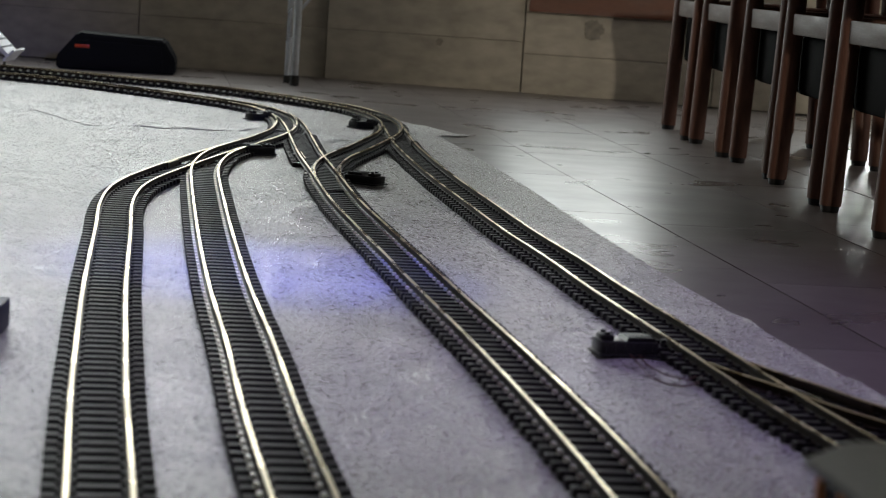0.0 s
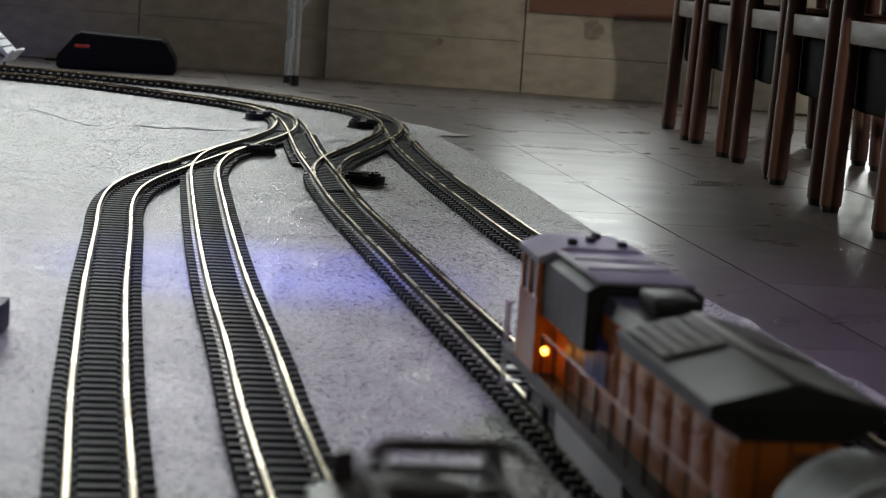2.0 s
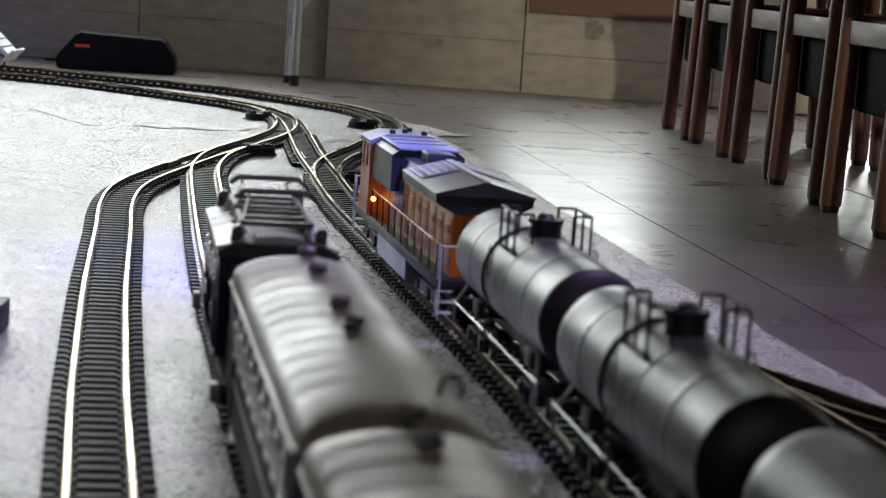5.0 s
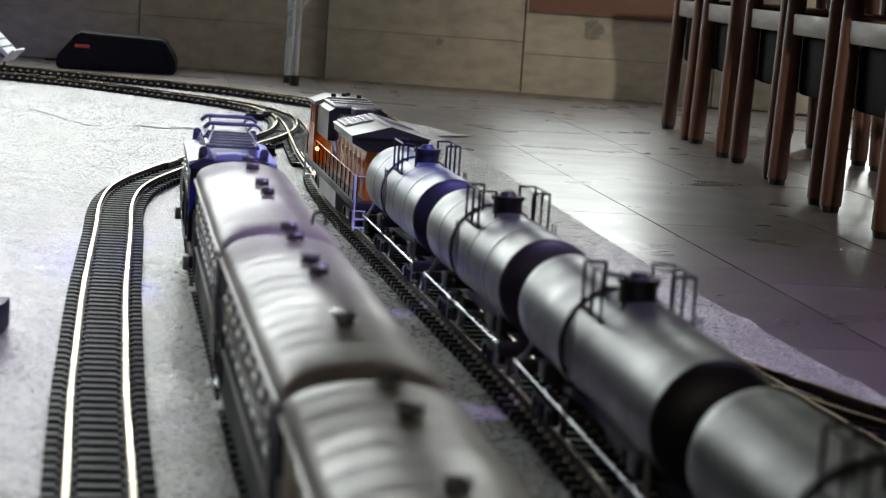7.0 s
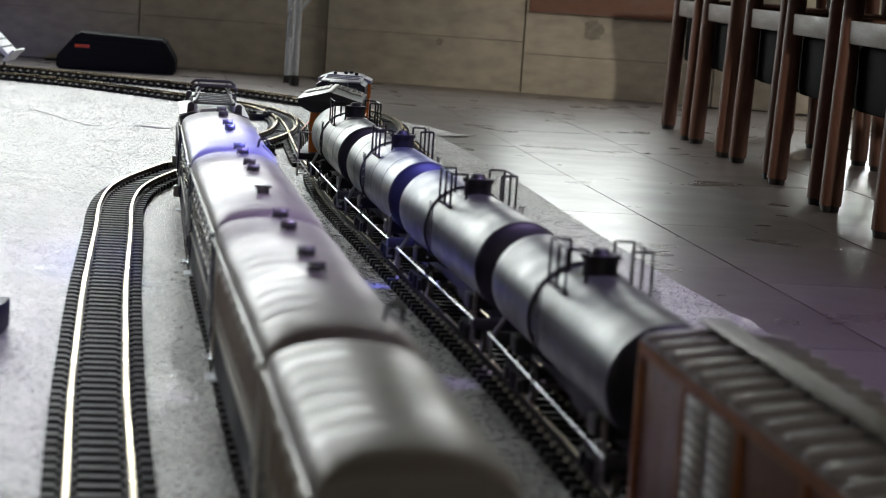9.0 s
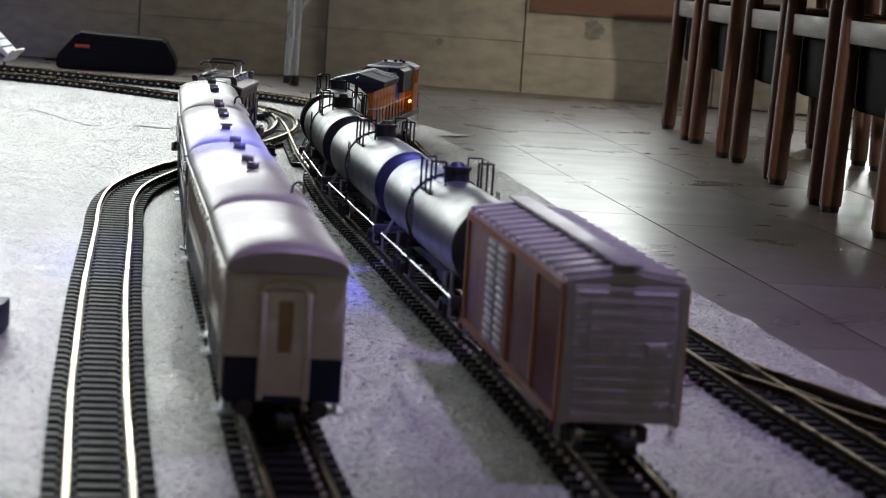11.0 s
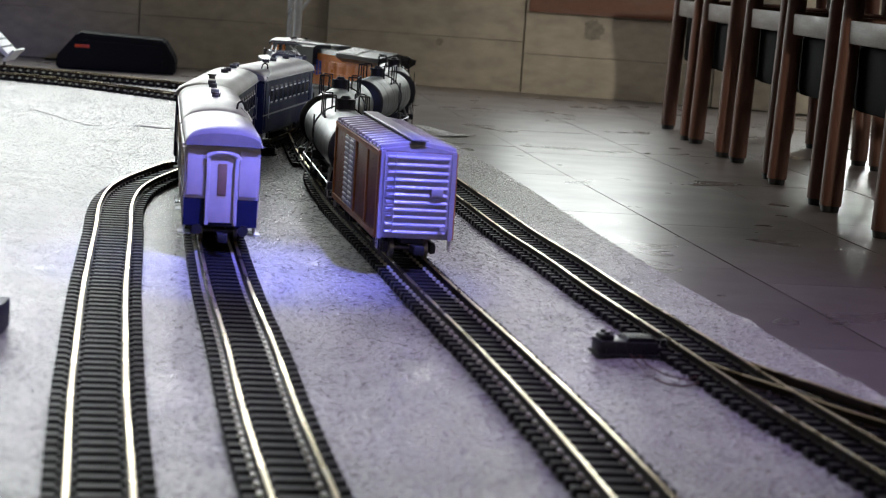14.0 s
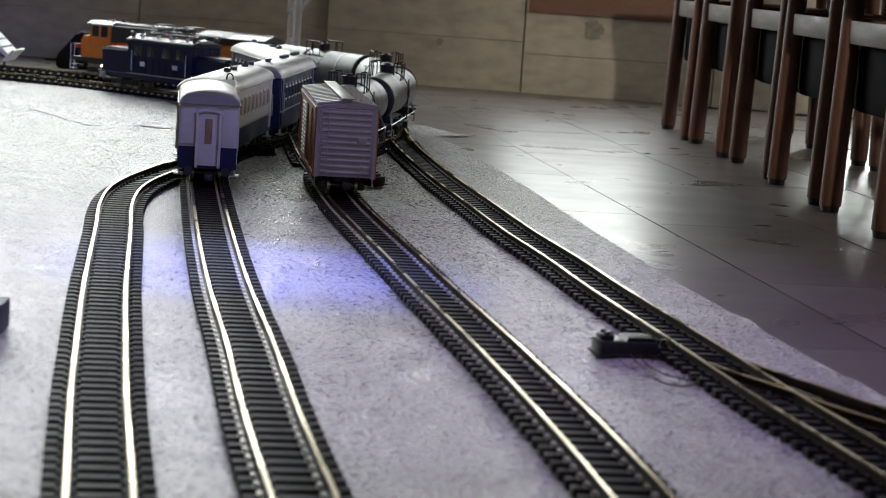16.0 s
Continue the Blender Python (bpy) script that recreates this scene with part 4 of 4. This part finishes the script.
def coach(cream, label, L=0.277, vents=((0.215, 2), (-0.012, 2)), hook=True, spread=0.040):
    c = thing("passenger_coach", label, "model coach", "passenger train")
    w, z0, zs = 0.0480, 0.026, 0.131
    lower, upper = NAVY, (CREAM if cream else NAVY)
    zm = 0.062
    bm = B()
    prism(bm, [(-w, z0), (w, z0), (w, zm), (-w, zm)], -L, L)
    part("lower_body", bm, lower, c, "navy blue lower body")
    bm = B()
    prism(bm, [(-w, zm), (w, zm), (w, zs), (-w, zs)], -L, L)
    body = part("upper_body", bm, upper, c, "cream upper body" if cream else "navy blue upper body")
    # roof
    arc = []
    for k in range(15):
        a = math.pi * k / 14
        arc.append(((w + 0.003) * math.cos(a), zs + 0.002 + 0.024 * math.sin(a) ** 0.75))
    bm = B()
    n = 15
    rings = []
    for y, sc in ((-L - 0.009, 0.70), (-L - 0.006, 0.80), (-L + 0.004, 0.91), (-L + 0.016, 0.975), (-L + 0.030, 1.0), (L - 0.030, 1.0), (L - 0.016, 0.975), (L - 0.004, 0.91), (L + 0.006, 0.80), (L + 0.009, 0.70)):
        rings.append([bm.verts.new((x * (0.9 + 0.1 * sc), y, zs + (z - zs) * sc)) for x, z in arc])
    for p, q in zip(rings[:-1], rings[1:]):
        for k in range(n - 1):
            bm.faces.new((p[k], p[k + 1], q[k + 1], q[k]))
        bm.faces.new((p[-1], p[0], q[0], q[-1]))
    bm.faces.new(rings[0])
    bm.faces.new(rings[-1])
    roof = part("roof", bm, COACHROOF, c, "silver-grey curved roof")
    bands = 13 if L > 0.2 else 7
    for k in range(bands):
        bm = B()
        y = -L + 0.035 + k * (2 * L - 0.07) / (bands - 1)
        ra, rb = [], []
        for x, z in arc[1:-1]:
            ra.append(bm.verts.new((x * 1.008, y - 0.0024, z + 0.0003)))
            rb.append(bm.verts.new((x * 1.008, y + 0.0024, z + 0.0003)))
        for i in range(len(ra) - 1):
            bm.faces.new((ra[i], ra[i + 1], rb[i + 1], rb[i]))
        bmesh.ops.solidify(bm, geom=bm.faces[:], thickness=0.0005)
        part("roof_seam", bm, COACHROOF, roof)
    for s in (-1, 1):
        bm = B()
        tube(bm, [(s * (w + 0.0035), -L, zs + 0.001), (s * (w + 0.0035), L, zs + 0.001)], 0.0014, 6)
        part("gutter", bm, SILVERROOF, c, "pale roof gutter")
    # roof vents
    zt = zs + 0.0255
    for y, n in vents:
        for d in ((-spread, spread) if n == 2 else (0.0,)):
            bm = B()
            if n == 2:
                rod(bm, (0.004, y + d, zt - 0.004), (0.004, y + d, zt + 0.003), 0.0030, 12)
                for sg in (-1, 1):
                    rod(bm, (0.004, y + d, zt + 0.0042), (0.004 + sg * 0.0056, y + d, zt + 0.0042), 0.0041, 14, 0.0032)
                    rod(bm, (0.004 + sg * 0.0052, y + d, zt + 0.0042), (0.004 + sg * 0.0066, y + d, zt + 0.0042), 0.0043, 14)
            else:
                box(bm, 0, y, zt + 0.002, 0.011, 0.012, 0.008, 0.001)
                box(bm, 0, y, zt + 0.007, 0.016, 0.016, 0.003, 0.001)
            part("roof_vent", bm, VENT, c, "dark metal roof ventilator")
    if hook:
        bm = B()
        tube(bm, [(0.030, -L + 0.05, zs + 0.018), (0.032, -L + 0.05, zs + 0.031), (0.037, -L + 0.05, zs + 0.034), (0.042, -L + 0.05, zs + 0.031), (0.043, -L + 0.05, zs + 0.022)], 0.0014, 8)
        part("pipe_hook", bm, UNDER, c)
        bm = B()
        tube(bm, [(0.040, -L + 0.10, zs + 0.020), (0.048, -L + 0.06, zs + 0.014), (0.052, -L + 0.005, zs + 0.008)], 0.0016, 8)
        part("roof_pipe", bm, SILVERROOF, c, "pale roof pipe")
    # side windows and doors
    for s in (-1, 1):
        nw = 9 if L > 0.2 else 4
        for k in range(nw):
            y = (k - (nw - 1) / 2) * (2 * L - 0.125) / (nw - 0.6)
            bm = B()
            box(bm, s * (w + 0.0006), y, 0.099, 0.002, 0.030, 0.036, 0.0008)
            fr = part("window", bm, DULLMETAL if not cream else CREAM, c, "window frame")
            bm = B()
            box(bm, s * (w + 0.0014), y, 0.099, 0.0016, 0.024, 0.028)
            part("pane", bm, TAN if cream else GLASSDARK, fr, "tan blinds behind glass" if cream else "")
            if not cream:
                for zb, hb in ((0.1105, 0.003), (0.086, 0.0024)):
                    bm = B()
                    box(bm, s * (w + 0.0022), y, zb, 0.0012, 0.022, hb)
                    part("window_bar", bm, LOUVRE, fr, "white dash across the window")
        for y in (-L + 0.026, L - 0.026):
            bm = B()
            box(bm, s * (w + 0.0006), y, 0.080, 0.002, 0.026, 0.094, 0.0006)
            part("door", bm, upper, c)
            bm = B()
            rod(bm, (s * (w + 0.003), y + 0.017, 0.055), (s * (w + 0.003), y + 0.017, 0.100), 0.0009, 6)
            part("grab_rail", bm, ALU, c)
            bm = B()
            box(bm, s * (w - 0.002), y, 0.014, 0.016, 0.028, 0.002)
            box(bm, s * (w - 0.002), y, 0.020, 0.002, 0.028, 0.012)
            part("footboard", bm, ALU, c)
        bm = B()
        box(bm, s * (w + 0.0008), 0, zm, 0.0016, 2 * L, 0.003)
        part("waist_line", bm, SILVERROOF, c)
    # ends with gangway door
    for s in (-1, 1):
        bm = B()
        for x in (-0.0185, 0.0185):
            box(bm, x, s * (L + 0.004), 0.072, 0.005, 0.010, 0.088, 0.001)
        rr = [(0.0210 * math.cos(math.pi * k / 8), s * (L + 0.004), 0.114 + 0.009 * math.sin(math.pi * k / 8)) for k in range(9)]
        tube(bm, rr, 0.004, 8)
        part("gangway", bm, CREAM, c, "cream gangway frame")
        bm = B()
        box(bm, 0, s * (L + 0.0015), 0.074, 0.033, 0.004, 0.086, 0.0008)
        d = part("end_door", bm, CREAM, c, "cream end door")
        bm = B()
        box(bm, 0, s * (L + 0.004), 0.088, 0.012, 0.002, 0.042, 0.0008)
        part("pane", bm, TAN, d, "tan door window")
        for x in (-0.034, 0.034):
            bm = B()
            box(bm, x, s * (L + 0.0012), 0.096, 0.024, 0.003, 0.060, 0.0008)
            part("end_panel", bm, upper, c)
        for x in (-0.030, 0.030):
            bm = B()
            rod(bm, (x, s * L, 0.023), (x, s * (L + 0.014), 0.023), 0.004, 10)
            rod(bm, (x, s * (L + 0.013), 0.023), (x, s * (L + 0.016), 0.023), 0.007, 14)
            part("buffer", bm, UNDER, c)
    bm = B()
    box(bm, 0, 0, 0.021, 0.070, L * 0.9, 0.014, 0.002)
    box(bm, 0, 0, 0.026, 0.088, 2 * L - 0.02, 0.004)
    part("underframe", bm, UNDER, c)
    for y in (-L + 0.085, L - 0.085):
        bogie(c, y, 0.064)
    coupler(c, -L, -1, 0.014)
    coupler(c, L, 1, 0.014)
    return c


def electric_loco():
    c = thing("electric_locomotive", "navy blue model electric locomotive with folded roof pantograph", "model locomotive", "passenger train")
    w = 0.050
    bm = B()
    box(bm, 0, 0, 0.034, 2 * w, 0.50, 0.014, 0.002)
    part("frame", bm, NAVY, c)
    for s in (-1, 1):
        bm = B()
        prism(bm, [(-0.040, 0.040), (0.040, 0.040), (0.040, 0.098), (0.034, 0.106), (-0.034, 0.106), (-0.040, 0.098)], *((0.125, 0.245) if s > 0 else (-0.245, -0.125)))
        hood = part("hood", bm, NAVY, c, "low navy bonnet")
        bm = B()
        for k in range(5):
            box(bm, 0, s * 0.2455, 0.055 + k * 0.008, 0.046, 0.003, 0.003)
        part("grille", bm, BLACKPL, hood)
        for x in (-0.032, 0.032):
            bm = B()
            bmesh.ops.create_uvsphere(bm, u_segments=12, v_segments=8, radius=0.005, matrix=Matrix.Translation((x * 1.1, s * 0.247, 0.050 if s > 0 else 0.080)))
            part("headlamp", bm, REDLAMP if s < 0 and x < 0 else HEADLAMP, c, "red tail lamp" if s < 0 and x < 0 else "warm glowing headlamp")
        for x in (-0.030, 0.030):
            bm = B()
            rod(bm, (x, s * 0.248, 0.026), (x, s * 0.262, 0.026), 0.004, 10)
            rod(bm, (x, s * 0.262, 0.026), (x, s * 0.265, 0.026), 0.008, 14)
            part("buffer", bm, STEEL, c)
    bm = B()
    prism(bm, [(-w, 0.040), (w, 0.040), (w, 0.128), (-w, 0.128)], -0.128, 0.128)
    part("cab", bm, NAVY, c)
    for s in (-1, 1):
        for y in (-0.085, -0.03, 0.03, 0.085):
            bm = B()
            box(bm, s * (w + 0.0006), y, 0.104, 0.002, 0.034, 0.026, 0.0008)
            part("side_window", bm, GLASSDARK, c)
        for x in (-0.028, 0.028):
            bm = B()
            box(bm, x, s * 0.1286, 0.110, 0.030, 0.002, 0.022, 0.0008)
            part("end_window", bm, GLASSDARK, c)
        for y in (-0.108, 0.108):
            bm = B()
            rod(bm, (s * (w + 0.003), y, 0.050), (s * (w + 0.003), y, 0.105), 0.001, 6)
            part("grab_rail", bm, ALU, c)
        for k in range(9):
            bm = B()
            box(bm, s * (w + 0.0008), -0.104 + k * 0.026, 0.065, 0.0018, 0.0022, 0.044, 0.0004)
            part("side_rib", bm, NAVY, c)
        for y in (-0.065, 0.065):
            bm = B()
            box(bm, s * (w + 0.0016), y, 0.070, 0.0018, 0.018, 0.012, 0.0004)
            part("plate", bm, WHITEPL, c, "small pale side plate")
        bm = B()
        box(bm, s * (w + 0.001), 0, 0.0425, 0.002, 0.254, 0.0026)
        part("waist_line", bm, SILVERROOF, c)
        for y in (-0.225, 0.225):
            bm = B()
            box(bm, s * (w + 0.002), y, 0.030, 0.010, 0.020, 0.016, 0.002)
            part("step", bm, SILVERROOF, c)
    bm = B()
    prism(bm, [(-w - 0.002, 0.128), (w + 0.002, 0.128), (w + 0.002, 0.132), (0.036, 0.140), (-0.036, 0.140), (-w - 0.002, 0.132)], -0.134, 0.134)
    part("roof", bm, DARKGREEN, c, "dark roof")
    for s in (-1, 1):
        for k in range(6):
            bm = B()
            y = -0.1075 + k * 0.043
            edge = [(0.0295, 0.1395), (0.0525, 0.1328), (0.0525, 0.1358), (0.0295, 0.1425)]
            prism(bm, [(s * x, z) for x, z in edge], y - 0.0205, y + 0.0205)
            part("roof_board", bm, SILVERROOF, c, "pale grey roof walkway board")
        bm = B()
        prism(bm, [(-0.024, 0.138), (0.024, 0.138), (0.020, 0.1455), (0.0, 0.1480), (-0.020, 0.1455)], *((0.106, 0.134) if s > 0 else (-0.134, -0.106)))
        part("roof_hatch", bm, SILVERROOF, c, "pale curved roof hatch")
        for x in (-0.036, 0.036):
            bm = B()
            rod(bm, (x, s * 0.122, 0.136), (x, s * 0.122, 0.150), 0.0060, 12, 0.0050)
            rod(bm, (x, s * 0.122, 0.150), (x, s * 0.134, 0.150), 0.0050, 12)
            part("roof_lamp", bm, DULLMETAL, c)
    # folded pantograph on insulators
    for x in (-0.030, 0.030):
        for y in (-0.085, -0.02, 0.03, 0.095):
            bm = B()
            rod(bm, (x, y, 0.138), (x, y, 0.150), 0.0042, 10)
            rod(bm, (x, y, 0.143), (x, y, 0.146), 0.0060, 10)
            part("insulator", bm, WHITEPL, c, "pale roof insulator")
    for y0 in (0.062, -0.052):
        bm = B()
        for x in (-0.030, 0.030):
            box(bm, x, y0, 0.152, 0.004, 0.086, 0.004)
        for y in (-0.04, 0.0, 0.04):
            box(bm, 0, y0 + y, 0.152, 0.062, 0.004, 0.004)
        part("pantograph_base", bm, DULLMETAL, c, "grey pantograph base frame")
        for x in (-0.030, 0.030):
            bm = B()
            tube(bm, [(x, y0 - 0.04, 0.154), (x * 0.7, y0 + 0.036, 0.166), (x * 0.8, y0 - 0.024, 0.178)], 0.0013, 6)
            part("pantograph_arm", bm, DULLMETAL, c)
        for d in (-0.030, -0.016):
            bm = B()
            tube(bm, [(-0.035, y0 + d, 0.172), (-0.028, y0 + d, 0.178), (0.028, y0 + d, 0.178), (0.035, y0 + d, 0.172)], 0.0018, 8)
            part("pantograph_bow", bm, DULLMETAL, c, "grey pantograph bow")
    for y in (-0.16, 0.16):
        bogie(c, y, 0.075, 2, 0.0165)
    coupler(c, -0.25, -1, 0.014)
    coupler(c, 0.25, 1, 0.014)
    return c


def place(path, s):
    i = min(max(s / 0.01, 0), len(path) - 1.001)
    k = int(i)
    return path[k] * (1 - (i - k)) + path[k + 1] * (i - k)


def roll_along(car, path, mid, reach, speed, at, ease=1.0, lag=()):
    """The car's middle is at mid metres along the line at the time at, and moves at that speed."""
    steps = [k * 0.5 for k in range(33)]
    rows, turns = [], {b[0]: [] for b in BOGIES[car.name]}
    for t in steps:
        s = mid + (speed if t > at else speed - 0.010) * (t - at)
        s += float(np.interp(t, [p[0] for p in lag], [p[1] for p in lag])) if lag else 0.0
        s = s if s < 7.2 else 7.2 + (s - 7.2) * ease
        a, b = place(path, s - reach), place(path, s + reach)
        d = b - a
        yaw = math.degrees(math.atan2(d[1], d[0])) - 90
        m = (a + b) / 2
        rows.append((t, pose(m[0], m[1], RAIL_TOP, 0, 0, yaw)))
        for bg, y in BOGIES[car.name]:
            p, q = place(path, s + y - 0.03), place(path, s + y + 0.03)
            e = q - p
            turns[bg].append((t, pose(0, y, 0, 0, 0, math.degrees(math.atan2(e[1], e[0])) - 90 - yaw)))
    walk(car, rows)
    for bg, rr in turns.items():
        walk(bg, rr)


def copy_car(car):
    c = copy_thing(car, pose(0, 0, 0))
    BOGIES[c.name] = [(k, k.matrix_basis.translation.y) for k in c.children if k.name.startswith("bogie")]
    return c


loco = freight_loco()
tank = tank_car(0.215, True, "short silver-grey model tank car with weld rings and railed dome")
long_tank = tank_car(0.250, False, "long silver-grey model tank car with smooth shell and railed dome")
tanks = [tank, copy_car(tank), long_tank, copy_car(long_tank)]
box_car = boxcar()
e_loco = electric_loco()
coach_navy = coach(False, "navy model passenger coach with silver roof and white-dashed windows")
coach_mid = coach(False, "navy model passenger coach with silver roof and box ventilator", vents=((0.255, 2), (0.075, 2), (-0.15, 1)), hook=False, spread=0.029)
coach_cream = coach(True, "cream and navy model passenger coach with tan blinds")
coach_end = coach(True, "short cream and navy model end coach with plain silver roof", 0.148, (), False)
coaches = [coach_navy, coach_mid, coach_cream, coach_end]


# ---- floor tiles: the nearest rows as pieces ----
def lay_tiles():
    me = tile_mesh(TILE_W, TILE)
    rest = B()
    turn = math.degrees(math.atan2(T_DIR[1], T_DIR[0])) - 90
    for i in range(-16, 18):
        for j in range(-6, 17):
            c = T_ORG + T_NRM * (i + 0.5) * TILE_W + T_DIR * (j + 0.5 + (0.28 if i % 2 else 0.48)) * TILE
            if abs(c[0]) > 3.65 or c[1] > wall_y(c[0]) + 0.10 or c[1] < -3.65:
                continue
            m = pose(c[0], c[1], FLOOR_Z - 0.0036 + random.uniform(-0.0003, 0.0003), 0, 0, turn)
            if -0.9 < c[0] < 2.2 and c[1] > 0.8:
                ob = new("tile", me)
                ob.parent = floor
                ob.matrix_basis = m
            else:
                k = len(rest.verts)
                rest.from_mesh(me)
                rest.verts.ensure_lookup_table()
                bmesh.ops.transform(rest, matrix=m, verts=rest.verts[k:])
    tagged(part("tiles", rest, FLOOR, floor), kind="stuff")


lay_tiles()


def motions():
    v1, v2 = 0.36, 0.363
    for car, rel, reach in [(loco, 3.03, 0.215), (tanks[0], 2.40, 0.13), (tanks[1], 1.90, 0.13), (tanks[2], 1.36, 0.165), (tanks[3], 0.79, 0.165), (box_car, 0.222, 0.15)]:
        roll_along(car, LINE_X, 5.63 + rel, reach, v1, 12.5, 0.955, ((0.0, -0.07), (1.5, 0.0), (2.5, 0.035), (4.0, 0.03), (6.5, 0.0)))
    for car, rel, reach in [(e_loco, 2.36, 0.16), (coaches[0], 1.79, 0.198), (coaches[1], 1.20, 0.198), (coaches[2], 0.61, 0.198), (coaches[3], 0.155, 0.067)]:
        roll_along(car, LINE_B, 5.69 + rel, reach, v2, 12.5, 0.968)


motions()
